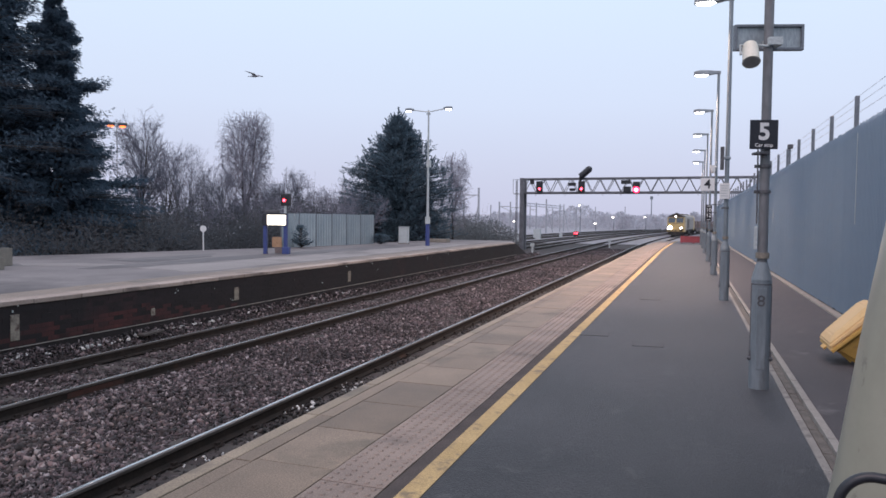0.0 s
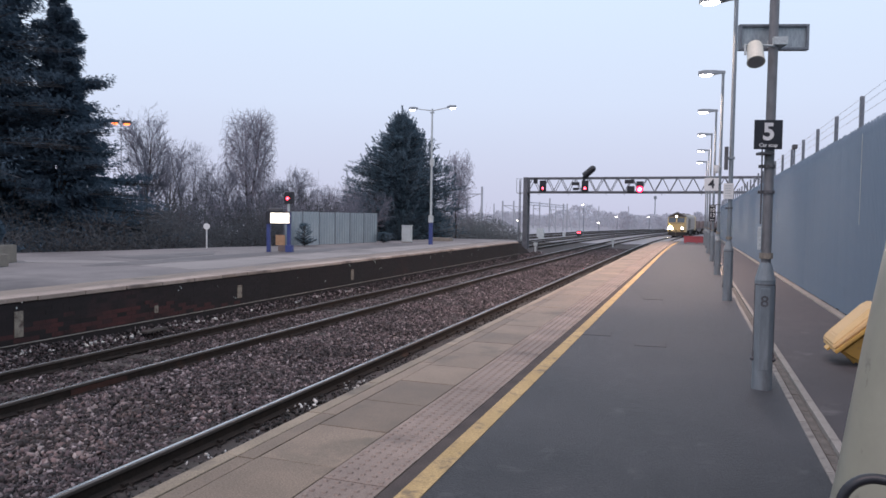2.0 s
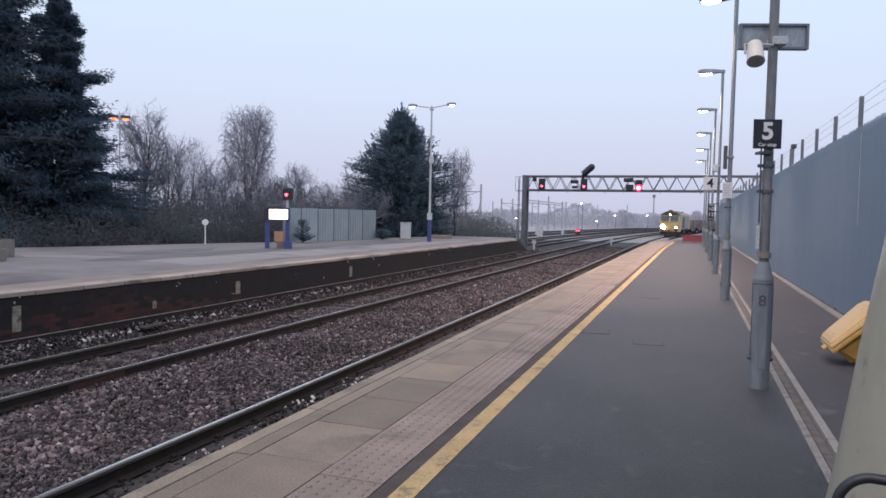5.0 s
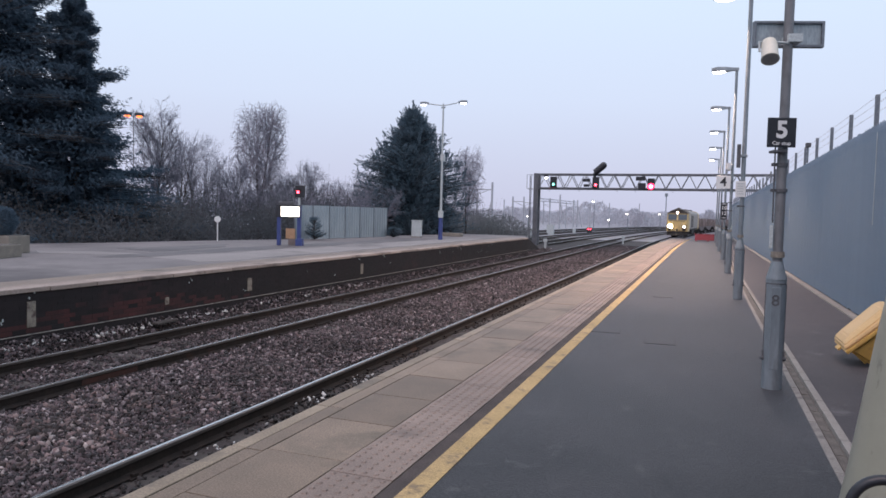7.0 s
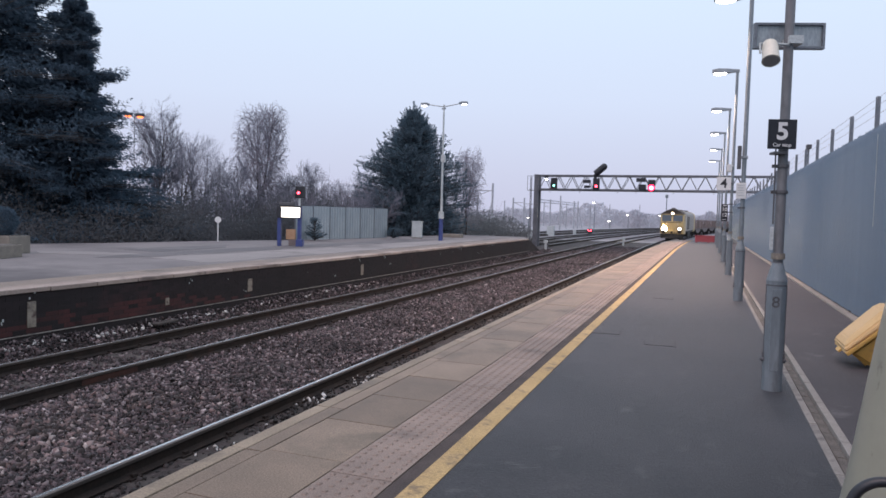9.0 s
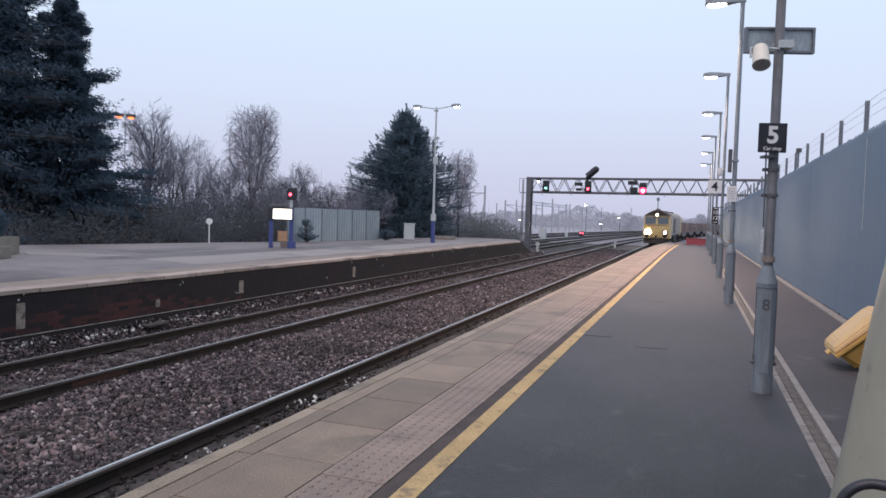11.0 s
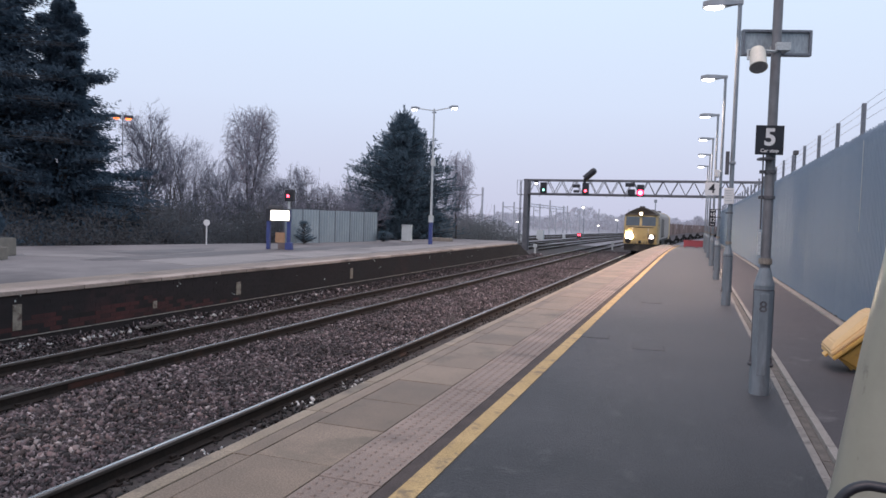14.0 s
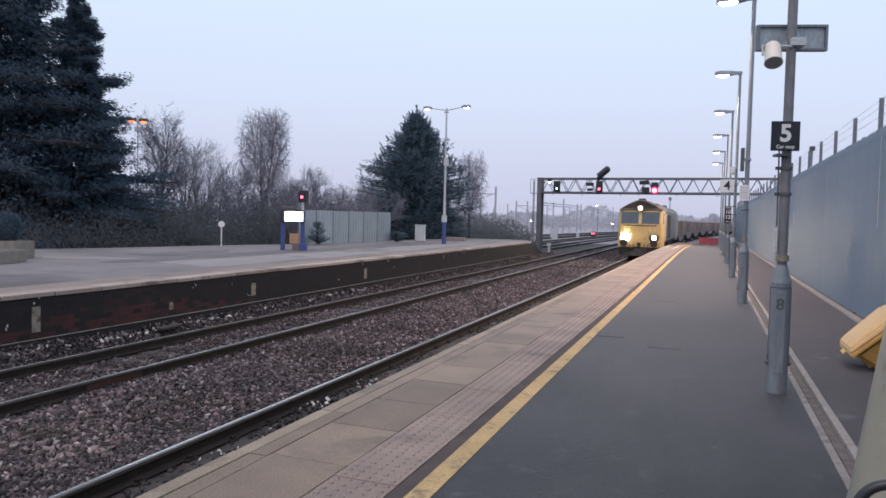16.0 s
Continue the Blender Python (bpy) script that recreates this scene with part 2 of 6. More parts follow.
M_GRIT = mat("faded_yellow_plastic", (0.52, 0.30, 0.07), (0.60, 0.37, 0.10), 3, 0.5, bump=0.05, c3=(0.44, 0.27, 0.10), spots=0.1, spot_scale=5, grainy=0.06)
M_RED = mat("red_plastic", (0.17, 0.03, 0.045), (0.22, 0.042, 0.058), 3, 0.6, bump=0.1)
M_STONE = mat("planter_concrete", (0.16, 0.145, 0.125), (0.24, 0.215, 0.185), 4, 0.9, bump=0.5, fine=50)
M_SILVER = mat("galvanised_sheet", (0.24, 0.29, 0.32), (0.34, 0.385, 0.41), 1.2, 0.5, metal=0.15, bump=0.1, per_object=0.12, stretch=(1, 1, 0.3))
M_CAB = mat("pale_grey_cabinet", (0.37, 0.41, 0.42), (0.46, 0.50, 0.505), 3, 0.5, bump=0.05)
M_LOCO = mat("loco_yellow", (0.46, 0.325, 0.13), (0.54, 0.395, 0.175), 1.5, 0.45, bump=0.05, c3=(0.27, 0.20, 0.11), spots=0.18, spot_scale=2.0, grainy=0.1)
M_LOCOSIDE = mat("loco_side_grey", (0.22, 0.20, 0.175), (0.30, 0.27, 0.235), 1.2, 0.5, bump=0.05, c3=(0.16, 0.13, 0.10), spots=0.2, spot_scale=1.5)
M_LOCOROOF = mat("sooty_roof", (0.05, 0.042, 0.036), (0.095, 0.08, 0.065), 1.5, 0.7, bump=0.1)
M_UNDER = mat("underframe_grime", (0.018, 0.016, 0.015), (0.04, 0.035, 0.031), 3, 0.85, bump=0.3)
M_WAGON = mat("wagon_rust", (0.115, 0.092, 0.09), (0.185, 0.152, 0.147), 2, 0.8, bump=0.3, c3=(0.07, 0.056, 0.054), spots=0.25, per_object=0.3)
M_LOAD = mat("steel_load", (0.06, 0.05, 0.047), (0.11, 0.085, 0.075), 1.0, 0.7, bump=0.2, per_object=0.2)
M_BARK = mat("dark_bark", (0.045, 0.038, 0.034), (0.085, 0.072, 0.066), 5, 0.95, bump=0.5)
M_BOUGH = mat("lichened_bough", (0.022, 0.024, 0.026), (0.040, 0.042, 0.045), 5, 0.95, bump=0.3)
# Twigs, needles and scrub are lightened and blued to take in the haze.
M_TWIG = mat("bare_twigs", (0.155, 0.158, 0.195), (0.22, 0.22, 0.265), 0.6, 0.95, bump=0, per_island=0.2)
M_BIRCH = mat("birch_twigs", (0.20, 0.198, 0.238), (0.285, 0.275, 0.325), 0.5, 0.95, bump=0, per_island=0.2)
M_NEEDLE = mat("conifer_needles", (0.074, 0.113, 0.152), (0.098, 0.140, 0.182), 0.5, 0.95, bump=0, per_island=0.06, spec=0.02, thin=0.5)
M_NEEDLE2 = mat("cypress_sprays", (0.100, 0.150, 0.188), (0.135, 0.190, 0.230), 0.5, 0.95, bump=0, per_island=0.1, spec=0.05, thin=0.4)
M_SCRUB = mat("bramble_leaves", (0.108, 0.116, 0.127), (0.146, 0.151, 0.162), 0.3, 0.95, bump=0, per_island=0.04, spec=0.02, thin=0.5)
M_FLOOR = mat("dark_woodland_floor", (0.045, 0.038, 0.034), (0.085, 0.07, 0.06), 1.2, 0.95, bump=0.8, fine=20, depth=0.03)
# Horizon woods and crowns: distance haze is painted in as near-sky greys.
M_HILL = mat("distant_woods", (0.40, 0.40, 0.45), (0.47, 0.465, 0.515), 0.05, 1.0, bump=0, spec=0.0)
M_FARTWIG = mat("haze_pale_crowns", (0.54, 0.535, 0.58), (0.62, 0.61, 0.65), 0.1, 1.0, bump=0, per_island=0.1, spec=0.0, thin=0.5)
# Far bush leaves, with the haze mixed into a paler colour.
M_LINEBUSH = mat("haze_paled_bush_leaves", (0.17, 0.18, 0.185), (0.23, 0.235, 0.24), 0.3, 0.95, bump=0, per_island=0.05, spec=0.02, thin=0.5)
# Mast steel is painted paler than its own grey for the hazy distance.
M_MAST = mat("haze_paled_mast_steel", (0.30, 0.32, 0.355), (0.40, 0.42, 0.455), 2, 0.7, bump=0.05)
# Gantry steel is lightened in its colour to suggest haze before it.
M_GANTRY = mat("haze_lightened_gantry_steel", (0.085, 0.09, 0.105), (0.145, 0.15, 0.165), 3, 0.6, bump=0.1)
M_GLASS = bpy.data.materials.new("cab_glass")
M_GLASS.use_nodes = True
gb = M_GLASS.node_tree.nodes["Principled BSDF"]
gb.inputs["Base Color"].default_value = (0.05, 0.06, 0.075, 1)
gb.inputs["Roughness"].default_value = 0.08
gb.inputs["Specular IOR Level"].default_value = 0.9
G_LAMP = glow("lamp_lens", (1.0, 0.95, 0.86), 14)
G_LAMPDIM = glow("lamp_lens_cool", (0.95, 0.97, 1.0), 6)
G_HEAD = glow("headlight_lens", (1.0, 0.90, 0.58), 320)
G_MARK = glow("marker_lens", (1.0, 0.88, 0.84), 40)
G_RED = glow("red_aspect", (1.0, 0.055, 0.085), 10)
G_REDHOT = glow("bright_red_aspect", (1.0, 0.16, 0.22), 9)
G_REDBLOOM = glow("red_bloom_ring", (1.0, 0.02, 0.07), 5)
G_GREEN = glow("green_aspect", (0.30, 1.0, 0.76), 3.2)
G_SODIUM = glow("sodium_lens", (1.0, 0.20, 0.045), 3.2)
G_PANEL = glow("lit_panel", (1.0, 0.95, 0.82), 2.2)
G_YARD = glow("yard_lens", (1.0, 0.93, 0.82), 8)


# ---- mesh helpers ----
def part(name, bm, material, parent=None, label="", smooth=False):
    """Links a bmesh as one mesh object under a thing or a part."""
    me = bpy.data.meshes.new(name)
    bm.to_mesh(me)
    bm.free()
    if smooth:
        for p in me.polygons:
            p.use_smooth = True
    me.materials.append(material)
    ob = new(name, me)
    if parent is not None:
        ob.parent = parent
    if label:
        ob["label"] = label
    return ob


def share(name, me, parent, at=(0, 0, 0), rz=0.0):
    """One more piece on a mesh that exists already."""
    ob = new(name, me)
    ob.parent = parent
    ob.location = at
    if rz:
        ob.rotation_euler = (0, 0, rz)
    return ob


def raw(name, verts, faces, material, parent=None, smooth=False):
    me = bpy.data.meshes.new(name)
    me.from_pydata([tuple(v) for v in verts], [], [tuple(f) for f in faces])
    me.update()
    me.materials.append(material)
    if smooth:
        for p in me.polygons:
            p.use_smooth = True
    ob = new(name, me)
    if parent is not None:
        ob.parent = parent
    return ob


def thing(name, label, category, m=None, group="", kind=""):
    ob = new(name)
    ob.empty_display_size = 0.2
    if m is not None:
        ob.matrix_basis = m
    return tagged(ob, label, category, group, kind)


def box(bm, lo, hi, bevel=0.0, turn=None):
    c = [(a + b) / 2 for a, b in zip(lo, hi)]
    s = [abs(b - a) for a, b in zip(lo, hi)]
    g = bmesh.ops.create_cube(bm, size=1.0, matrix=Matrix.Translation(c) @ (turn or Matrix()) @ Matrix.Diagonal((*s, 1)))
    if bevel:
        edges = list({e for v in g["verts"] for e in v.link_edges})
        bmesh.ops.bevel(bm, geom=edges, offset=bevel, segments=2, affect="EDGES", profile=0.7)
    return bm


def rod(bm, a, b, r0, r1=None, seg=12):
    a, b = Vector(a), Vector(b)
    d = b - a
    q = d.to_track_quat("Z", "Y").to_matrix().to_4x4()
    bmesh.ops.create_cone(bm, cap_ends=True, segments=seg, radius1=r0, radius2=r0 if r1 is None else r1, depth=d.length,
                          matrix=Matrix.Translation((a + b) / 2) @ q)
    return bm


def loft(bm, rings, cap=True):
    """Skin between closed rings of equally many points."""
    vs = [[bm.verts.new(p) for p in ring] for ring in rings]
    k = len(vs[0])
    for u, w in zip(vs, vs[1:]):
        for i in range(k):
            bm.faces.new((u[i], u[(i + 1) % k], w[(i + 1) % k], w[i]))
    if cap:
        bm.faces.new(vs[0][::-1])
        bm.faces.new(vs[-1])
    bmesh.ops.recalc_face_normals(bm, faces=bm.faces)
    return bm


def tube(bm, pts, r, seg=8):
    """A round tube swept along a line of points."""
    pts = [Vector(p) for p in pts]
    rings, u = [], None
    for k, p in enumerate(pts):
        d = (pts[min(k + 1, len(pts) - 1)] - pts[max(k - 1, 0)]).normalized()
        if u is None:
            u = d.cross(Vector((0.31, 0.9, 0.29))).normalized()
        u = (u - d * u.dot(d)).normalized()
        w = d.cross(u)
        rings.append([p + (u * math.cos(2 * math.pi * i / seg) + w * math.sin(2 * math.pi * i / seg)) * r for i in range(seg)])
    return loft(bm, rings)


def B():
    return bmesh.new()


def lettering(text, size, m, material, parent, name="lettering", weight=0.014):
    """Writing as a thin raised mesh, in the plane x-z of its parent, read from -y."""
    cu = bpy.data.curves.new(name, "FONT")
    cu.body, cu.size, cu.extrude = text, size, 0.0015
    cu.align_x, cu.align_y = "CENTER", "CENTER"
    cu.offset = size * weight
    tmp = bpy.data.objects.new("writing", cu)
    scene.collection.objects.link(tmp)
    me = bpy.data.meshes.new_from_object(tmp.evaluated_get(bpy.context.evaluated_depsgraph_get()))
    bpy.data.objects.remove(tmp)
    me.materials.clear()
    me.materials.append(material)
    ob = new(name, me)
    ob.parent = parent
    ob.matrix_basis = m @ pose(0, 0, 0, 90, 0, 0)
    return ob


# ---- plan ----
RAIL = -0.915           # rail top; the platforms' tops are at 0
BED = -1.085
EDGE, OPP = -2.396, -9.73


def bend(y):
    """How far the lines have swung to the right at y."""
    return max(0.0, y - 58.0) ** 2 / 1800.0


def sink(y):
    """How far the near platform falls towards its far end."""
    return -0.17 * (max(0.0, y - 28.0) / 29.0) ** 2


def veer(y):
    """How far the near platform's edge has swung to the right at y."""
    return 0.32 * (max(0.0, y - 28.0) / 29.0) ** 2

# ---- ground ----
bm = B()
bmesh.ops.create_grid(bm, x_segments=60, y_segments=60, size=1500, matrix=Matrix.Translation((0, 1000, -1.35)))
tagged(part("ground", bm, M_GROUND), "rough earth and grass beside the lines, paled for haze", "ground", kind="structure")

# Dark sheet over the paler ground, behind and under the undergrowth.
FLOOR = [(-17.0, 50), (-17.6, 34), (-18.9, 24), (-22.2, 14.5), (-31, 1), (-75, -20), (-85, 45), (-45, 95), (-20, 75)]
bm = B()
bm.faces.new([bm.verts.new((x, y, -1.30)) for x, y in FLOOR])
bmesh.ops.recalc_face_normals(bm, faces=bm.faces)
tagged(part("woodland_floor", bm, M_FLOOR), "dark ground sheet under the trees", "ground", kind="structure")

STATIONS = [-12, 0, 10, 20, 30, 40, 50, 58] + list(range(64, 262, 6))


def bed(name, label, ys, material):
    verts, faces = [], []
    for y in ys:
        s = bend(y)
        for x, z in ((-30 if y > 44 else OPP + 0.02, BED - 0.03 if y > 44 else BED + 0.22), (-9.1, BED - 0.02), (-6.0, BED - 0.02), (-4, BED), (EDGE - 0.02 if y < 62 else -1.2, BED - 0.02)):
            verts.append((x + s, y, z))
    for i in range(len(ys) - 1):
        for j in range(4):
            faces.append((5 * i + j, 5 * i + j + 1, 5 * i + j + 6, 5 * i + j + 5))
    tagged(raw(name, verts, faces, material), label, "track bed", kind="structure")


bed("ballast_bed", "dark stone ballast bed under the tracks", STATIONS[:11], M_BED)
bed("yard_bed", "ballast of the open yard beyond the platforms, paled for haze", STATIONS[10:], M_YARD)


def stones(name, count, x0, x1, y0, y1, size, fall, material, lift=0.0, seed=1, rise=0.0):
    """Angular loose stones, thinning out with distance."""
    rng = np.random.default_rng(seed)
    corner = 1.45 * np.array([(1, 0, 0), (-1, 0, 0), (0, 1, 0), (0, -1, 0), (0, 0, 1), (0, 0, -1)], float)
    facet = np.array([(0, 2, 4), (2, 1, 4), (1, 3, 4), (3, 0, 4), (2, 0, 5), (1, 2, 5), (3, 1, 5), (0, 3, 5)])
    u = rng.random(count)
    ys = y0 + (y1 - y0) * u ** fall
    xs = x0 + (x1 - x0) * rng.random(count)
    sz = size * (0.5 + 1.05 * rng.random(count) ** 1.8) * (1 + 0.12 * (ys - y0) / (y1 - y0))
    pts = corner[None] * (0.65 + 0.5 * rng.random((count, 6, 1))) + 0.35 * rng.normal(size=(count, 6, 3))
    pts *= (0.65 + 0.6 * rng.random((count, 1, 3)))
    a = rng.normal(size=(count, 4))
    a /= np.linalg.norm(a, axis=1)[:, None]
    w, x, y, z = a.T
    rot = np.stack([1 - 2 * (y * y + z * z), 2 * (x * y - z * w), 2 * (x * z + y * w), 2 * (x * y + z * w), 1 - 2 * (x * x + z * z),
                    2 * (y * z - x * w), 2 * (x * z - y * w), 2 * (y * z + x * w), 1 - 2 * (x * x + y * y)], 1).reshape(-1, 3, 3)
    pts = np.einsum("nij,nkj->nki", rot, pts) * (sz * 0.5)[:, None, None]
    wav = 0.018 * np.sin(xs * 2.3 + ys * 0.7) + 0.015 * np.sin(ys * 1.9)
    zs = BED + lift + wav + rng.random(count) * 0.03 + rise * (x1 - xs) / (x1 - x0)
    sw = np.where(ys > 58, (ys - 58) ** 2 / 1800.0, 0)
    pts += np.stack([xs + sw, ys, zs], 1)[:, None, :]
    fc = (facet[None] + (np.arange(count) * 6)[:, None, None]).reshape(-1, 3)
    me = bpy.data.meshes.new(name)
    me.vertices.add(count * 6)
    me.vertices.foreach_set("co", pts.reshape(-1))
    me.loops.add(len(fc) * 3)
    me.polygons.add(len(fc))
    me.loops.foreach_set("vertex_index", fc.reshape(-1))
    me.polygons.foreach_set("loop_start", np.arange(0, len(fc) * 3, 3))
    me.polygons.foreach_set("loop_total", np.full(len(fc), 3))
    me.update(calc_edges=True)
    me.validate()
    me.materials.append(material)
    return new(name, me)


tagged(stones("ballast", 88000, -7.40, -4.76, 3.4, 62, 0.038, 2.1, M_BALLAST, -0.005, 1), "loose grey and pinkish ballast stones between the tracks", "ballast", kind="stuff")
tagged(stones("ballast", 24000, -8.90, -7.60, 5.0, 60, 0.038, 2.0, M_BALLAST, -0.012, 2), "grey ballast stones between the far track's rails", "ballast", kind="stuff")
tagged(stones("ballast", 11000, -9.62, -9.10, 5.8, 46, 0.040, 2.0, M_BALLAST, 0.0, 3, 0.31), "ballast stones along the foot of the platform wall", "ballast", kind="stuff")
tagged(stones("ballast", 15000, -4.58, -3.2, 2.2, 60, 0.040, 2.0, M_DARKSTONE, -0.02, 4), "dark ballast stones between the near track's rails", "ballast", kind="stuff")
for k_, (xa, xb, n_, m_) in enumerate(((-7.4, -4.76, 5000, M_BALLAST), (-8.9, -7.6, 2400, M_BALLAST), (-4.58, -3.2, 2400, M_DARKSTONE), (-9.6, -9.1, 900, M_BALLAST), (-3.1, -2.45, 1800, M_DARKSTONE))):
    tagged(stones("ballast", n_, xa, xb, -10, 4.0, 0.058, 1.0, m_, -0.01, 60 + k_), "grey ballast stones along the tracks", "ballast", kind="stuff")
M_HEAP = pebbles("fresh_pink_ballast", (0.02, 0.016, 0.016), (0.09, 0.07, 0.068), (0.44, 0.38, 0.365), (0.20, 0.138, 0.134))
for k_, (xa, xb, ya, yb, n_) in enumerate(((-6.7, -5.5, 4.2, 5.6, 1000), (-7.2, -6.0, 5.2, 7.0, 420), (-6.3, -5.2, 5.6, 7.4, 240))):
    tagged(stones("ballast", n_, xa, xb, ya, yb, 0.045, 1.0, M_HEAP, 0.004, 40 + k_), "paler pinkish fresh ballast stones", "ballast", kind="stuff")
M_PALE = pebbles("pale_litter", (0.45, 0.44, 0.43), (0.6, 0.6, 0.6), (0.75, 0.75, 0.75), (0.55, 0.53, 0.5))
for k, (x, y0, y1, n) in enumerate(((-9.46, 8.6, 12.5, 85), (-9.46, 6.4, 8.2, 34), (-9.46, 13, 19, 34), (-4.44, 8.4, 9.1, 16), (-4.42, 7.1, 7.8, 12), (-4.42, 5.4, 6.4, 10))):
    tagged(stones("litter", n, x - 0.14, x + 0.12, y0, y1, 0.040 if x < -9 else 0.034, 1.0, M_PALE, 0.22 if x < -9 else 0.02, 20 + k), "pale scraps of litter and chalky stones on the ballast", "litter", kind="stuff")


# ---- tracks ----
HEAD = [(-0.034, -0.036), (-0.035, -0.008), (-0.026, 0.0), (0.026, 0.0), (0.035, -0.008), (0.034, -0.036)]
BAND = [(-0.024, -0.002), (-0.022, 0.001), (0.008, 0.001), (0.010, -0.002)]
WEB = [(-0.033, -0.036), (-0.010, -0.052), (-0.009, -0.125), (-0.07, -0.148), (-0.07, -0.159), (0.07, -0.159), (0.07, -0.148), (0.009, -0.125), (0.010, -0.052), (0.033, -0.036)]


def rail(parent, x, y0, y1):
    ys = [y for y in ([y0] + [q for q in range(-10, 262, 6) if y0 < q < y1] + [y1])]
    for nm, prof, m in (("rail", WEB, M_RAIL), ("rail_head", HEAD, M_HEADSIDE), ("running_band", BAND, M_RAILTOP)):
        b = loft(B(), [[(x + px + bend(y), y, RAIL + pz) for px, pz in prof] for y in ys])
        ob = part(nm, b, m, parent, {"rail": "rusty rail foot and web", "rail_head": "worn brown rail head", "running_band": "polished running surface"}[nm])


def track(x, y0, y1, label):
    t = thing("track", label, "railway track", kind="structure")
    rail(t, x - 0.7525, y0, y1)
    rail(t, x + 0.7525, y0, y1)
    sl = B()
    box(sl, (-1.25, -0.13, -0.37), (1.25, 0.13, -0.172), 0.02)
    sleeper = part("sleeper", sl, M_SLEEPER, t)
    sleeper.location = (x, y0 + 0.4, RAIL)
    for k in range(1, 90):
        share("sleeper", sleeper.data, t, (x + bend(y0 + 0.4 + 0.65 * k), y0 + 0.4 + 0.65 * k, RAIL))
    clip = B()
    box(clip, (-0.10, -0.07, -0.175), (0.10, 0.07, -0.150), 0.006)
    box(clip, (-0.085, -0.03, -0.150), (-0.045, 0.03, -0.118), 0.006)
    box(clip, (0.045, -0.03, -0.150), (0.085, 0.03, -0.118), 0.006)
    first = part("rail_clip", clip, M_RAIL, t)
    first.location = (x - 0.7525, y0 + 0.4, RAIL)
    for k in range(1, 60):
        y = y0 + 0.4 + 0.65 * k
        for s in (-0.7525, 0.7525):
            share("rail_clip", first.data, t, (x + s, y, RAIL))
    return t


track(-3.91, -10, 255, "near railway track with bright rail heads in ballast")
track(-8.245, -10, 255, "second railway track with bright rail heads in ballast")
for x, y0 in ((-12.6, 56), (-16.2, 62), (-20.4, 66), (-24.6, 72)):
    t = thing("track", "distant siding track of rusty rails in the yard", "railway track", group="yard sidings", kind="structure")
    rail(t, x - 0.75, y0, 250)
    rail(t, x + 0.75, y0, 250)

rust = box(B(), (-7.482, 6.75, RAIL - 0.125), (-7.476, 7.7, RAIL - 0.05), 0.002)
tagged(part("rust_scale", rust, M_RUST), "orange-brown rust scale on the rail's web", "rust", kind="structure")
offcut = box(B(), (-9.44, 10.0, -0.86), (-9.28, 10.6, -0.82), 0.012, Matrix.Rotation(0.1, 4, "Z"))
tagged(part("timber_offcut", offcut, M_SLEEPER), "dark timber offcut lying on the ballast", "timber")

# ---- near platform ----
PEND = 57.0


def strip_along(x0, x1, z0, z1):
    ys = [-8, 10, 28] + [28 + 2.9 * k for k in range(1, 11)]
    rings = []
    for y in ys:
        a, b = x0 + veer(y), x1 + (veer(y) if x1 < 1 else 0)
        rings.append([(a, y, z0), (b, y, z0), (b, y, z1 + sink(y)), (a, y, z1 + sink(y))])
    return loft(B(), rings)


plat = thing("platform", "station platform with dark asphalt, buff slabs and a yellow line", "platform", kind="structure")
part("asphalt", strip_along(-1.27, 0.695, -1.4, 0.0), M_ASPHALT, plat, "dark smooth asphalt surface")
part("asphalt", strip_along(0.865, 2.03, -1.4, -0.003), M_SIDE, plat, "browner asphalt beside the fence")
part("platform_core", strip_along(EDGE + 0.12, -1.272, -1.4, -0.045), M_STONE, plat)
part("bitumen_strip", strip_along(-1.37, -1.2715, -0.4, -0.006), M_JOINT, plat, "dark joint beside the tactile paving")
part("yellow_line", strip_along(-1.281, -1.168, -0.35, 0.004), M_YELLOW, plat, "worn yellow safety line")
b = B()
box(b, (-2.188, 0.004, -0.044), (-1.724, 0.646, 0.0), 0.004)
slab_me = part("slab", b, M_SLAB, plat).data
b = B()
box(b, (EDGE - 0.006, 0.003, -0.30), (-2.306, 0.907, 0.001), 0.010)
nose_me = part("nosing", b, M_NOSE, plat).data
b = B()
box(b, (-2.299, 0.003, -0.05), (-2.195, 0.907, -0.001), 0.004)
nose2_me = part("nosing_strip", b, M_SLAB, plat).data
b = B()
box(b, (-1.718, 0.0025, -0.044), (-1.374, 0.3975, -0.001), 0.003)
for i in range(5):
    for j in range(6):
        x, y = -1.682 + 0.068 * i, 0.034 + 0.0665 * j
        v = [b.verts.new((x + sx * r, y + sy * r, z)) for z, r in ((-0.0012, 0.0135), (0.005, 0.008)) for sx, sy in ((-1, -1), (1, -1), (1, 1), (-1, 1))]
        b.faces.new(v[4:])
        for q in range(4):
            b.faces.new((v[q], v[(q + 1) % 4], v[4 + (q + 1) % 4], v[4 + q]))
tact_me = part("tactile_paver", b, M_TACT, plat).data
rng = random.Random(5)
for nm, me, step, y0 in (("slab", slab_me, 0.65, -7.21), ("nosing", nose_me, 0.91, -7.77), ("nosing_strip", nose2_me, 0.91, -7.77), ("tactile_paver", tact_me, 0.40, -7.35)):
    y = y0
    while y < PEND - step:
        share(nm, me, plat, (veer(y), y, sink(y) + rng.uniform(-0.0015, 0.0015)))
        y += step
for nm in ("slab", "nosing", "nosing_strip", "tactile_paver"):
    bpy.data.objects[nm].location.y = -7.86 if nm == "slab" else (-8.68 if nm.startswith("nos") else -7.75)

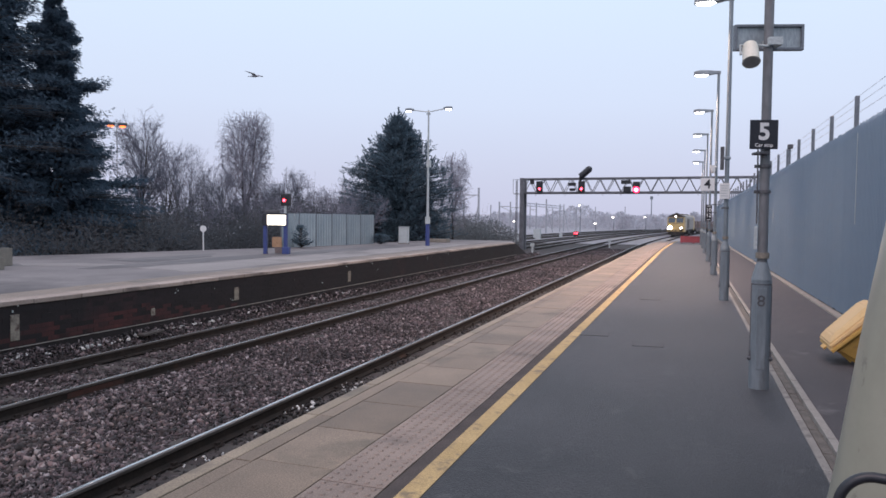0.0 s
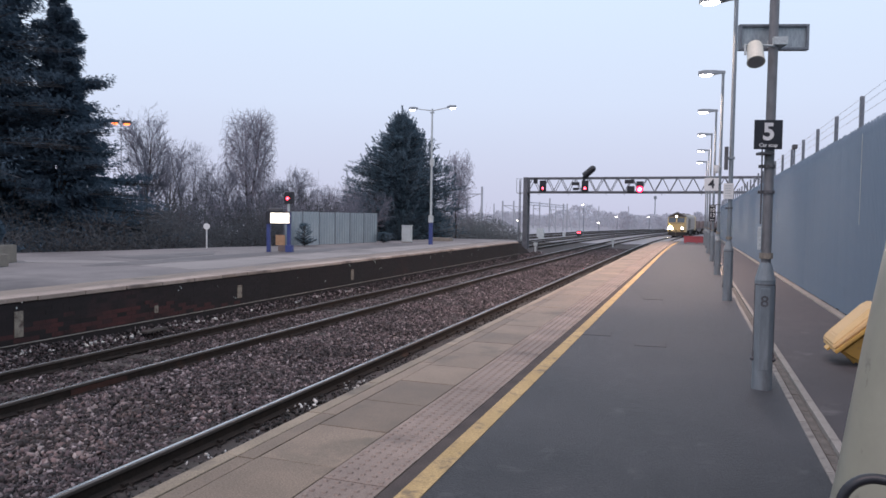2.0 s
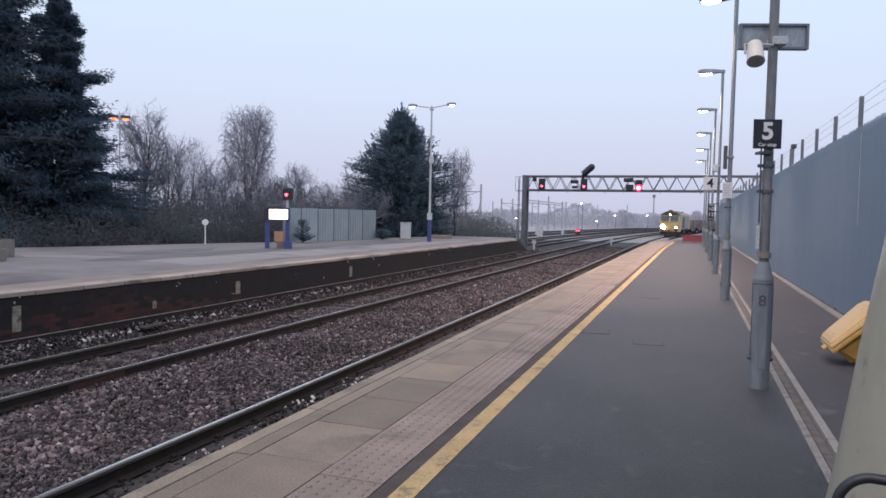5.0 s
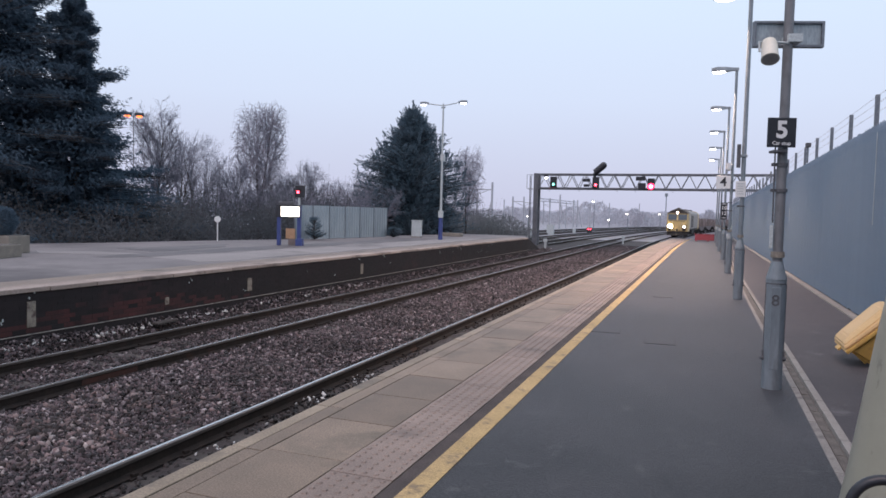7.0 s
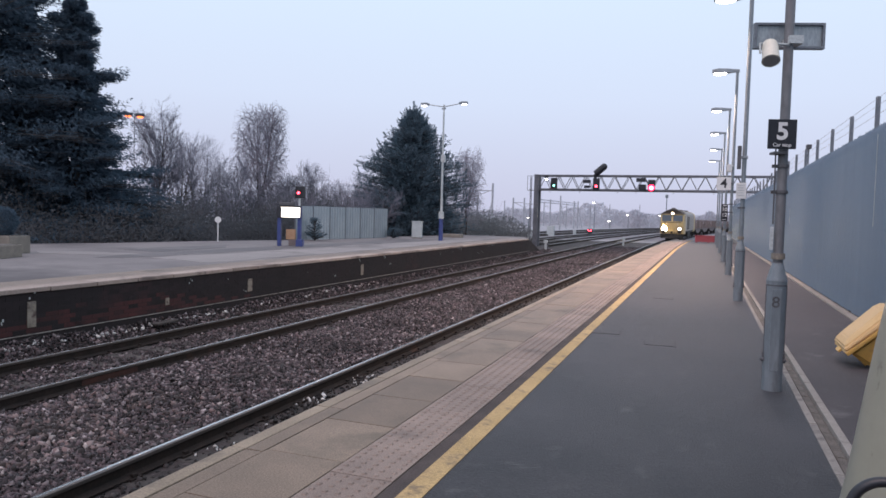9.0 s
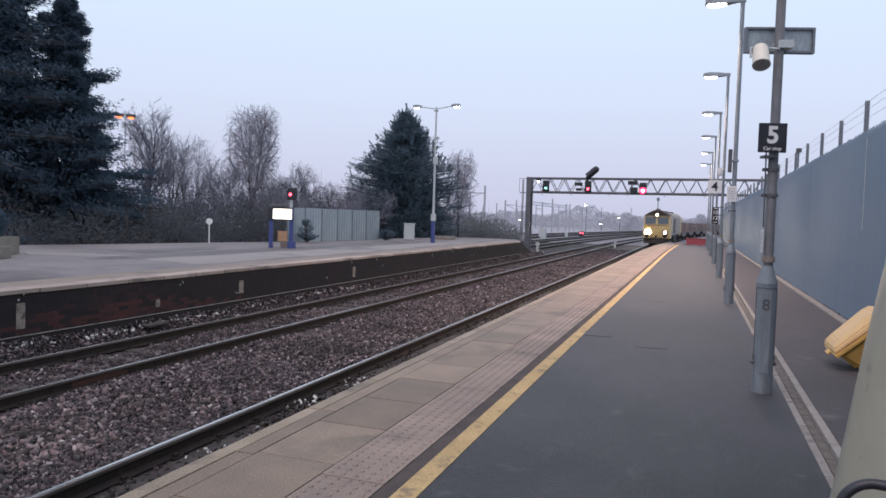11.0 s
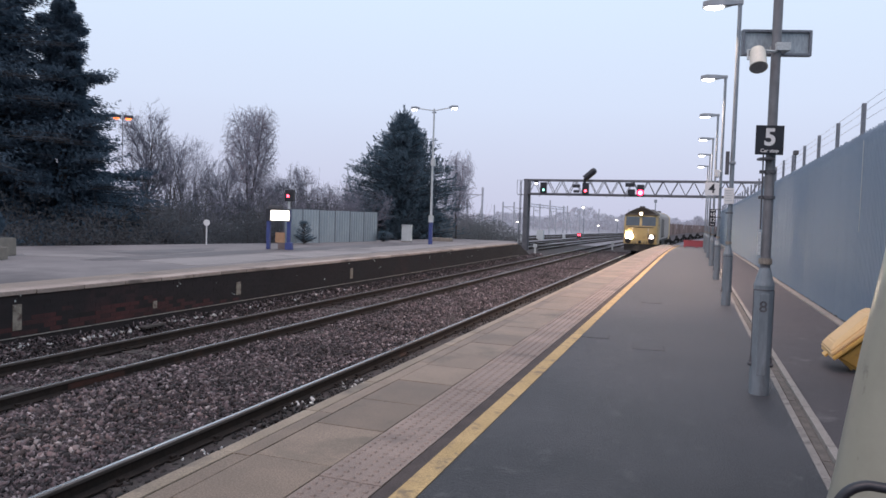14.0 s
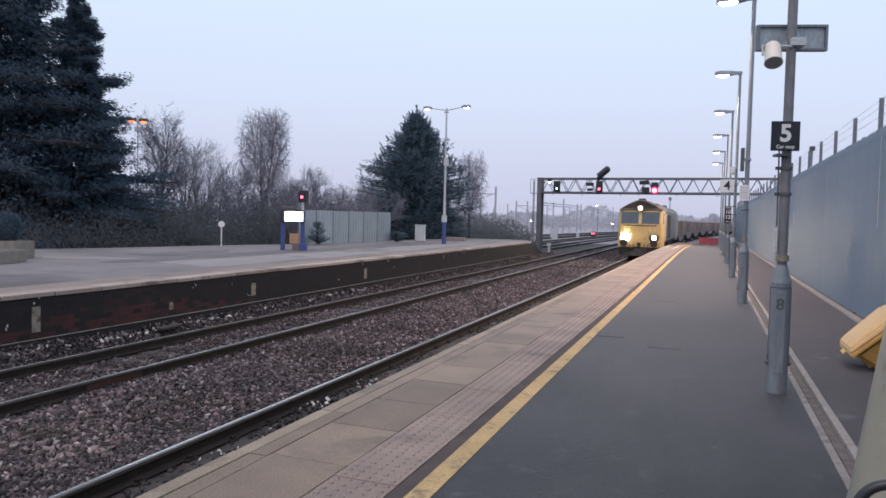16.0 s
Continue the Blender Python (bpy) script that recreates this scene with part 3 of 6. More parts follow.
# ramp down at the far end
b = B()
v = [b.verts.new(p) for p in ((EDGE + 0.32, PEND, -0.175), (2.03, PEND, -0.175), (2.33, PEND + 9, -1.05), (EDGE + 0.6, PEND + 9, -1.05), (EDGE + 0.32, PEND, -1.4), (2.03, PEND, -1.4), (2.33, PEND + 9, -1.4), (EDGE + 0.6, PEND + 9, -1.4))]
for f in ((0, 1, 2, 3), (0, 3, 7, 4), (1, 5, 6, 2), (2, 6, 7, 3)):
    b.faces.new([v[i] for i in f])
tagged(part("platform_ramp", b, M_SIDE), "asphalt ramp down from the platform end", "ramp", kind="structure")

# inspection covers
for x, y in ((-0.40, 7.72), (-1.02, 8.2), (-0.62, 12.3)):
    c = thing("inspection_cover", "flush metal inspection cover in the asphalt", "manhole cover", pose(x, y, 0, 0, 0, 4), group="inspection covers")
    part("frame", box(B(), (-0.162, -0.162, -0.02), (0.162, 0.162, 0.002)), M_JOINT, c)
    part("lid", box(B(), (-0.155, -0.155, -0.01), (0.155, 0.155, 0.004), 0.002), M_ASPHALT, c)

# ---- drain channel along the platform ----
drain = thing("drain_channel", "shallow concrete drain channel with silted bed in the asphalt", "drain", kind="structure")
part("silt", strip_along(0.70, 0.86, -0.7, -0.028), M_DIRT, drain, "damp silt in the channel bed")
b = B()
box(b, (0.692, 0.004, -0.12), (0.738, 0.995, 0.002), 0.006)
edge_me = part("kerb", b, M_CONC, drain).data
b = B()
box(b, (0.745, 0.004, -0.12), (0.795, 0.495, -0.022), 0.006)
mid_me = part("channel_block", b, M_DIRT, drain).data
b = B()
box(b, (0.816, 0.004, -0.12), (0.868, 0.995, 0.004), 0.006)
edge2_me = part("kerb", b, M_CONC, drain).data
for k in range(-7, 56):
    share("kerb", edge_me, drain, (veer(k), k + 0.1, sink(k) + rng.uniform(-0.002, 0.002)))
    share("kerb", edge2_me, drain, (veer(k), k + 0.4, sink(k) + rng.uniform(-0.002, 0.002)))
    if k < 24:
        for q in (0, 0.5):
            share("channel_block", mid_me, drain, (0.01, k + q, rng.uniform(-0.003, 0.0)))
for nm in ("kerb", "kerb.001", "channel_block"):
    bpy.data.objects[nm].location.y = -7.95 if nm == "kerb" else -7.5

# ---- palisade fence along the back of the platform ----
FX = 2.06
kerb = box(B(), (1.945, -8, -0.2), (2.16, 62, 0.02), 0.012)
tagged(part("fence_kerb", kerb, M_CONC), "low concrete kerb under the steel fence", "kerb", kind="structure")
fence = thing("palisade_fence", "tall blue-grey steel palisade fence with pointed tops", "fence", kind="structure")
b = B()
w = 0.034
ring0 = [(0.0, -w), (-0.010, -w * 0.7), (-0.010, w * 0.7), (0.0, w), (0.006, w), (0.006, -w)]
loft(b, [[(x, y, 0.045) for x, y in ring0], [(x, y, 2.40) for x, y in ring0], [(x * 0.6 - 0.004, y * 0.10, 2.61) for x, y in ring0]])
pale = part("pale", b, M_FENCE, fence)
pale.location = (FX, 5.0, 0)
k = 0
y = 5.068
rest = []
while y < 62:
    if k < 290 and y >= 5:
        share("pale", pale.data, fence, (FX, y, rng.uniform(-0.012, 0.012)), rng.uniform(-0.03, 0.03))
        k += 1
    else:
        rest.append(y)
    y += 0.0685
rest += [5.0 - 0.0685 * i for i in range(1, 150)]
base = [v.co.copy() for v in pale.data.vertices]
tris = [tuple(p.vertices) for p in pale.data.polygons]
vs, fs = [], []
for y in rest:
    o = len(vs)
    dz = rng.uniform(-0.012, 0.012)
    vs += [(c.x + FX, c.y + y, c.z + dz) for c in base]
    fs += [tuple(i + o for i in f) for f in tris]
tagged(raw("more_pales", vs, fs, M_FENCE, fence), kind="stuff")
# Dark strip added to show the shade between fence and kerb.
part("gap_strip", box(B(), (FX + 0.01, -5, 0.01), (FX + 0.03, 62, 0.09)), M_UNDER, fence, "dark strip standing in for the shaded gap at the fence foot")
for z in (0.45, 2.2):
    part("fence_bar", box(B(), (FX + 0.008, -5, z), (FX + 0.05, 62, z + 0.05)), M_FENCE, fence)
post = B()
box(post, (0.02, -0.035, 0.0), (0.07, 0.035, 3.03), 0.006)
pm = part("fence_post", post, M_FPOST, fence)
pm.location = (FX - 0.02, 10.8, 0)
for k in range(-8, 29):
    if k:
        share("fence_post", pm.data, fence, (FX - 0.02, 10.8 + 1.78 * k, rng.uniform(-0.03, 0.03)))
for y, z0, z1 in ((10.5, 1.30, 2.50), (20.2, 1.32, 1.68)):
    part("edge_strip", box(B(), (FX - 0.018, y - 0.006, z0), (FX - 0.009, y + 0.006, z1)), M_CAB, fence, "pale edge between fence bays")
for z in (2.78, 2.9, 3.0):
    part("barbed_wire", rod(B(), (FX + 0.01, -4, z), (FX + 0.01, 61, z), 0.0019, 0.0019, 5), M_WIRE, fence)
b = B()
for k in range(1100):
    y = 5 + k * 0.04
    if k % 3 == 0:
        a = rng.uniform(0, 3.14)
        for z in (2.78, 2.9, 3.0):
            d = Vector((math.cos(a), 0, math.sin(a))) * 0.010
            rod(b, Vector((FX + 0.01, y, z)) - d, Vector((FX + 0.01, y, z)) + d, 0.0016, 0.0016, 3)
tagged(part("barbs", b, M_WIRE, fence), kind="stuff")


# ---- lamp columns ----
def lamp_column(x, y, shaft, head=True):
    t = thing("lamp_column", "grey galvanised platform lamp column with a lit lamp head" if head else "grey galvanised platform column carrying signs", "lamp post", pose(x, y, sink(y)), group="platform lamp columns")
    part("base_sleeve", rod(B(), (0, 0, -0.02), (0, 0, 0.86), 0.074, 0.074, 56), M_GALV, t, smooth=False)
    part("sleeve_cone", rod(B(), (0, 0, 0.86), (0, 0, 1.0), 0.077, 0.040, 56), M_GALV, t)
    part("shaft", rod(B(), (0, 0, 0.98), (0, 0, 5.0), 0.037, 0.033, 16), shaft, t)
    part("collar", rod(B(), (0, 0, 1.03), (0, 0, 1.075), 0.05, 0.05, 16), M_OFFWHITE, t, "pale band")
    b = B()
    box(b, (-0.034, -0.0765, 0.16), (0.034, -0.06, 0.80), 0.004)
    part("access_door", b, M_GALV, t)
    part("seam_band", rod(B(), (0, 0, 0.822), (0, 0, 0.832), 0.0755, 0.0755, 40), M_DARKSTEEL, t)
    for s in (-1, 1):
        part("seam", box(B(), (0.073 * s - 0.003, -0.022, 0.27), (0.073 * s + 0.003, -0.014, 0.825)), M_DARKSTEEL, t, "dark seam of the sleeve")
        b = B()
        bmesh.ops.create_icosphere(b, subdivisions=2, radius=0.019, matrix=Matrix.Translation((0.076 * s, -0.02, 0.24)))
        box(b, (0.072 * s - 0.010, -0.03, 0.24), (0.072 * s + 0.010, -0.01, 0.30), 0.003)
        part("bracket_lug", b, M_DARKSTEEL, t)
    if head:
        b = B()
        loft(b, [[(0.07 * k - 0.02, -0.055 * s, 5.0 + dz), (0.07 * k - 0.02, 0.055 * s, 5.0 + dz), (0.07 * k - 0.02, 0.035 * s, 5.0 + top), (0.07 * k - 0.02, -0.035 * s, 5.0 + top)]
                 for k, s, dz, top in ((1.0, 0.7, -0.015, 0.05), (-1, 0.8, -0.015, 0.06), (-3, 1.6, -0.03, 0.075), (-6, 1.9, -0.035, 0.085), (-8, 1.5, -0.02, 0.06))])
        part("lamp_head", b, M_GALV, t)
        b = B()
        bmesh.ops.create_uvsphere(b, u_segments=16, v_segments=8, radius=1, matrix=Matrix.Translation((-0.40, 0, 4.965)) @ Matrix.Diagonal((0.155, 0.085, 0.04, 1)))
        part("lens", b, G_LAMP, t, "glowing white lens", smooth=True)
    return t


POSTS = [(0.54, 6.0), (0.56, 12.6), (0.58, 18.7), (0.60, 25.0), (0.61, 31.6), (0.63, 38.4), (0.64, 45.2)]
for x, y in POSTS:
    lamp_column(x, y, M_SHAFT if y < 10 else M_GALV)
    la = new("lamp_light", bpy.data.lights.new("lamp_light", "AREA"))
    la.data.shape, la.data.size, la.data.size_y, la.data.energy, la.data.color = "RECTANGLE", 0.3, 0.15, 240 if y > 15 else (110 if y > 10 else 8), (1.0, 0.72, 0.54)
    la.data.spread = radians(125)
    la.matrix_world = look((x - 0.40, y, 4.9 + sink(y)), (x - 2.4, y, 0))


# ---- things on and beside the near platform ----
def plate(parent, name, lo, hi, material, label=""):
    return part(name, box(B(), lo, hi, 0.004), material, parent, label)


sign = thing("stop_sign", "black square car stop sign with white figure 5 on the column", "sign", pose(0.502, 5.95, 1.985, 0, 0, 16))
plate(sign, "plate", (-0.105, -0.062, -0.112), (0.105, -0.05, 0.112), M_BLACK)
lettering("5", 0.178, pose(0, -0.0635, 0.016), M_WHITE, sign, weight=0.03)
lettering("Car stop", 0.038, pose(0, -0.0635, -0.082), M_WHITE, sign)
plate(sign, "clamp", (-0.05, -0.05, -0.15), (0.05, 0.05, -0.13), M_DARKSTEEL)
plate(sign, "clamp", (-0.05, -0.05, 0.08), (0.05, 0.05, 0.10), M_DARKSTEEL)

board = thing("sign_board", "grey back of a framed sign board on the column", "sign", pose(0.545, 6.1, 2.765, 0, 0, 16))
plate(board, "panel", (-0.25, -0.01, -0.085), (0.25, 0.012, 0.085), M_SILVER)
for lo, hi in (((-0.265, -0.03, 0.08), (0.265, 0.02, 0.10)), ((-0.265, -0.03, -0.10), (0.265, 0.02, -0.08)), ((-0.265, -0.03, -0.082), (-0.245, 0.02, 0.082)), ((0.245, -0.03, -0.082), (0.265, 0.02, 0.082))):
    plate(board, "frame", lo, hi, M_FPOST)
plate(board, "clamp", (-0.052, -0.16, -0.09), (0.052, -0.012, -0.03), M_CAB, "pale junction box")

spk = thing("loudspeaker", "white cylindrical loudspeaker tilted down on a bracket", "loudspeaker", pose(0.405, 5.86, 2.595))
b = B()
loft(b, [[(r * math.cos(a), r * math.sin(a), z) for a in [2 * math.pi * i / 24 for i in range(24)]] for r, z in ((0.035, 0.10), (0.05, 0.095), (0.058, 0.06), (0.062, -0.075), (0.066, -0.085))])
body = part("housing", b, M_SPEAKER, spk, smooth=False)
gr = part("grille", rod(B(), (0, 0, -0.088), (0, 0, -0.084), 0.056, 0.056, 24), M_GRILLE, spk, "grey grille")
for o in (body, gr):
    o.rotation_euler = (radians(-33), 0, radians(4))
br = B()
tube(br, [(-0.07, 0, 0.0), (-0.075, 0.02, 0.075), (0.02, 0.06, 0.08), (0.14, 0.10, 0.075)], 0.009)
part("bracket", br, M_CAB, spk)

four = thing("platform_sign", "white square sign with black figure 4 beside the lamp column", "sign", pose(0.385, 18.6, 2.25))
plate(four, "plate", (-0.165, -0.012, -0.155), (0.165, 0.0, 0.155), M_WHITE)
lettering("4", 0.32, pose(0, -0.014, 0), M_BLACK, four)
plate(four, "arm", (0.05, 0.0, -0.02), (0.2, 0.03, 0.02), M_DARKSTEEL)

ten = thing("stop_sign", "tall narrow black sign with white figures 10 and 12", "sign", pose(0.575, 24.995, 1.62))
plate(ten, "plate", (-0.10, -0.06, -0.28), (0.10, -0.045, 0.28), M_BLACK)
lettering("10", 0.17, pose(0, -0.062, 0.10), M_WHITE, ten)
lettering("12", 0.17, pose(0, -0.062, -0.08), M_WHITE, ten)
plate(ten, "bar", (-0.06, -0.064, 0.22), (0.06, -0.061, 0.245), M_WHITE)
plate(ten, "bar", (-0.06, -0.064, -0.235), (0.06, -0.061, -0.215), M_WHITE)

note = thing("notice", "white printed notice strapped to the lamp column", "notice", pose(0.55, 12.54, 1.83))
plate(note, "sheet", (-0.10, -0.012, -0.13), (0.055, 0.0, 0.13), M_WHITE)
for k in range(5):
    plate(note, "print_line", (-0.08, -0.0145, 0.085 - 0.042 * k), (0.035 - 0.02 * (k % 2), -0.0122, 0.095 - 0.042 * k), M_CAB)

cam_box = thing("call_box", "dark narrow equipment box clamped to the lamp column", "equipment box", pose(0.50, 12.6, 2.38))
plate(cam_box, "case", (-0.05, -0.05, -0.19), (0.01, 0.05, 0.19), M_DARKSTEEL)
plate(cam_box, "clamp", (0.0, -0.05, -0.02), (0.11, 0.05, 0.02), M_GALV)

cc = thing("security_camera", "white dome security camera on the lamp column", "camera", pose(0.50, 18.6, 2.56))
b = B()
rod(b, (0, 0, 0.02), (0, 0, 0.16), 0.055, 0.06, 14)
bmesh.ops.create_uvsphere(b, u_segments=14, v_segments=8, radius=0.055, matrix=Matrix.Translation((0, 0, 0.02)))
part("dome", b, M_WHITE, cc)
part("arm", rod(B(), (0, 0, 0.13), (0.08, 0.06, 0.13), 0.012), M_WHITE, cc)

for k, (x, y) in enumerate(POSTS[:4]):
    for z in (1.55, 1.75):
        b = B()
        rod(b, (0, 0, -0.012), (0, 0, 0.012), 0.047, 0.047, 16)
        box(b, (-0.075, -0.02, -0.012), (-0.04, 0.02, 0.012), 0.003)
        tagged(part("strap", b, M_DARKSTEEL), "dark steel strap round the column", "strap", group="column straps").location = (x, y, z)
b = B()
box(b, (-0.012, -0.012, -0.09), (0.012, 0.012, 0.09), 0.004)
# Plain case only; it has no lens and gives no light.
dev = thing("lit_fitting", "slim pale unlit fitting on the column", "fitting", pose(0.485, 5.97, 1.19))
part("case", b, M_CAB, dev)
conduit = B()
tube(conduit, [(0.49, 5.97, 1.3), (0.485, 5.97, 1.9)], 0.006, 6)
tagged(part("conduit", conduit, M_DARKSTEEL), "thin cable conduit running up the column", "conduit")
num = thing("stencil_number", "black stencilled figure 8 on the column sleeve", "marking", pose(0.535, 5.922, 0.695))
lettering("8", 0.12, pose(0, 0.0005, 0), M_DARKSTEEL, num)

fc = thing("security_camera", "small dark camera on a short pole on the fence", "camera", pose(2.03, 17.05, 2.6))
part("pole", rod(B(), (0, 0, 0), (0, 0, 0.36), 0.018, 0.018, 8), M_FPOST, fc)
part("housing", box(B(), (-0.05, -0.11, 0.34), (0.05, 0.08, 0.43), 0.015), M_DARKSTEEL, fc)
# red barrier across the platform end
bar = thing("barrier", "low red plastic barrier across the platform end", "barrier", pose(0.22, 48.5, sink(48.5)))
plate(bar, "panel", (-0.80, -0.03, 0.06), (0.76, 0.03, 0.44), M_RED)
plate(bar, "rail", (-0.83, -0.05, 0.42), (0.79, 0.05, 0.48), M_RED)
for x in (-0.72, 0.0, 0.68):
    plate(bar, "foot", (x - 0.05, -0.2, 0.0), (x + 0.05, 0.2, 0.05), M_RED)
    plate(bar, "leg", (x - 0.025, -0.025, 0.04), (x + 0.025, 0.025, 0.22), M_RED)

# tipped grit bin
grit = thing("grit_bin", "yellow plastic grit bin tipped against the fence", "grit bin", pose(1.505, 7.48, 0.0, 0, -43, 0) @ Matrix.Scale(0.95, 4))
b = B()
loft(b, [[(x * s, y * s2, z) for x, y in ((0.0, -0.20), (0.42, -0.20), (0.42, 0.20), (0.0, 0.20))] for z, s, s2 in ((0.0, 1, 1),)] + [[(-0.07, -0.29, 0.27), (0.50, -0.29, 0.27), (0.50, 0.29, 0.27), (-0.07, 0.29, 0.27)]])
bmesh.ops.bevel(b, geom=list(b.edges), offset=0.03, segments=3, affect="EDGES")
part("body", b, M_GRIT, grit)
b = B()
box(b, (-0.10, -0.32, 0.265), (0.53, 0.32, 0.30), 0.012)
part("rim", b, M_GRIT, grit)
b = B()
loft(b, [[(-0.09, -0.31, 0.302), (0.52, -0.31, 0.302), (0.52, 0.31, 0.302), (-0.09, 0.31, 0.302)], [(-0.07, -0.29, 0.345), (0.50, -0.29, 0.365), (0.50, 0.29, 0.365), (-0.07, 0.29, 0.345)], [(0.02, -0.2, 0.375), (0.42, -0.2, 0.40), (0.42, 0.2, 0.40), (0.02, 0.2, 0.375)]])
bmesh.ops.bevel(b, geom=list(b.edges), offset=0.015, segments=2, affect="EDGES")
part("lid", b, M_GRITLID, grit, "domed paler yellow lid")
for y in (-0.12, 0.12):
    part("rib", box(B(), (-0.045, y - 0.02, 0.06), (0.0, y + 0.02, 0.25), 0.008), M_GRIT, grit)
part("handle", box(B(), (-0.135, -0.08, 0.285), (-0.095, 0.08, 0.305), 0.006), M_GRIT, grit)

# cream column and black hoop rail close by
colm = thing("cream_pillar", "cream enamelled tapering pillar with scuffs", "pillar", pose(0.842, 2.25, 0))
rings = []
for z, r in ((0.0, 0.52), (0.3, 0.475), (0.58, 0.427), (0.96, 0.375), (1.34, 0.315), (1.7, 0.265), (1.78, 0.24), (1.82, 0.18)):
    rings.append([(r * math.cos(a), r * math.sin(a), z) for a in [2 * math.pi * i / 64 for i in range(64)]])
part("shell", loft(B(), rings), M_CREAM, colm, smooth=True)
part("plinth", rod(B(), (0, 0, 0), (0, 0, 0.06), 0.54, 0.53, 48), M_DARKSTEEL, colm)
hoop = B()
pts = [(0.355, 1.9, 0.0), (0.355, 1.9, 0.62)]
pts += [(0.43 - 0.075 * math.cos(a), 1.9, 0.62 + 0.08 * math.sin(a)) for a in [math.pi / 2 * k / 10 for k in range(1, 11)]]
pts += [(0.66, 1.86, 0.70)] + [(0.66 + 0.075 * math.sin(a), 1.86, 0.62 + 0.08 * math.cos(a)) for a in [math.pi / 2 * k / 8 for k in range(1, 9)]] + [(0.735, 1.86, 0.0)]
tube(hoop, pts, 0.0125, 16)
tagged(part("hoop_rail", hoop, M_BLACK, None, smooth=True), "glossy black bent tube rail beside the cream pillar", "rail")

# ---- opposite platform ----
opp = thing("opposite_platform", "opposite platform with worn grey asphalt and a sooty brick face", "platform", kind="structure")
OEND = 40.0
outline = [(OPP + 0.05, -12), (OPP + 0.05, OEND), (OPP - 1.2, OEND + 4), (-15, OEND + 4), (-16.5, 34), (-16.9, 27.4), (-18.4, 23.2), (-19.6, 18.6), (-21.5, 14.5), (-30, 2), (-40, -12)]
b = B()
top = [b.verts.new((x, y, -0.001)) for x, y in outline]
low = [b.verts.new((x, y, -1.4)) for x, y in outline]
b.faces.new(top)
for i in range(len(top)):
    b.faces.new((top[i], low[i], low[(i + 1) % len(top)], top[(i + 1) % len(top)]))
bmesh.ops.recalc_face_normals(b, faces=b.faces)
part("surface", b, M_OPP, opp, "worn grey asphalt")


def patch(name, corners, material, seed, z=0.004, wobble=0.12):
    """A thin layer of newer or darker surfacing with an uneven outline."""
    rg_ = random.Random(seed)
    ring = []
    for (xa, ya), (xb, yb) in zip(corners, corners[1:] + corners[:1]):
        steps = max(2, int(math.hypot(xb - xa, yb - ya) / 0.7))
        ring += [(xa + (xb - xa) * i / steps + rg_.uniform(-wobble, wobble), ya + (yb - ya) * i / steps + rg_.uniform(-wobble, wobble)) for i in range(steps)]
    bp_ = B()
    up, dn = [bp_.verts.new((x, y, z)) for x, y in ring], [bp_.verts.new((x, y, -0.02)) for x, y in ring]
    bp_.faces.new(up)
    for i in range(len(ring)):
        bp_.faces.new((up[i], dn[i], dn[(i + 1) % len(ring)], up[(i + 1) % len(ring)]))
    bmesh.ops.recalc_face_normals(bp_, faces=bp_.faces)
    return part(name, bp_, material, opp)


patch("resurfaced_strip", [(-13.3, 14.0), (-11.2, 13.6), (-10.95, 20), (-10.95, 36), (-12.4, 36), (-12.75, 21)], M_PATCH, 5)
patch("damp_strip", [(-14.4, 13.2), (-13.6, 13.6), (-13.2, 22), (-12.9, 32), (-13.7, 32), (-14.6, 22)], M_DAMP, 6)
patch("pale_scrape", [(-17.3, 14.2), (-16.4, 13.5), (-14.6, 14.3), (-14.4, 15.0), (-16.0, 14.9)], M_PATCH, 7)
patch("damp_patch", [(-16.6, 16.2), (-14.8, 16.0), (-15.0, 19.5), (-16.2, 21)], M_DAMP, 8)
part("edge_paving", box(B(), (OPP + 0.08, -12, -0.03), (OPP - 1.02, OEND, 0.004)), M_SLAB, opp, "buff paving along the edge")
b = B()
box(b, (OPP - 0.30, 0.008, -0.062), (OPP + 0.09, 0.900, 0.008), 0.012)
cop = part("coping", b, M_COPING, opp)
cop.location.y = -11
for k in range(55):
    share("coping", cop.data, opp, (0, -10.09 + 0.91 * k, rng.uniform(-0.004, 0.004)))
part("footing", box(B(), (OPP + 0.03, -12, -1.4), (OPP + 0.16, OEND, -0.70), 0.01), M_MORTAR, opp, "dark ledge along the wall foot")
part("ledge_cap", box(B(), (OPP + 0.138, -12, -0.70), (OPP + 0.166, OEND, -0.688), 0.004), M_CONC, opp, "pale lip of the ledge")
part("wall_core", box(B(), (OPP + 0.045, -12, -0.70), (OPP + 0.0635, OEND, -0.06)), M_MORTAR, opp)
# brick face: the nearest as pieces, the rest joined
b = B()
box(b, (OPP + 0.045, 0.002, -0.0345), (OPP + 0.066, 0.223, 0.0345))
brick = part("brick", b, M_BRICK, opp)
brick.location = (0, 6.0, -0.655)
red_me = brick.data.copy()
red_me.materials[0] = M_REDBRICK
bv = [v.co.copy() for v in brick.data.vertices]
bf = [tuple(p.vertices) for p in brick.data.polygons]
vs, fs = [], []
n_b = 0
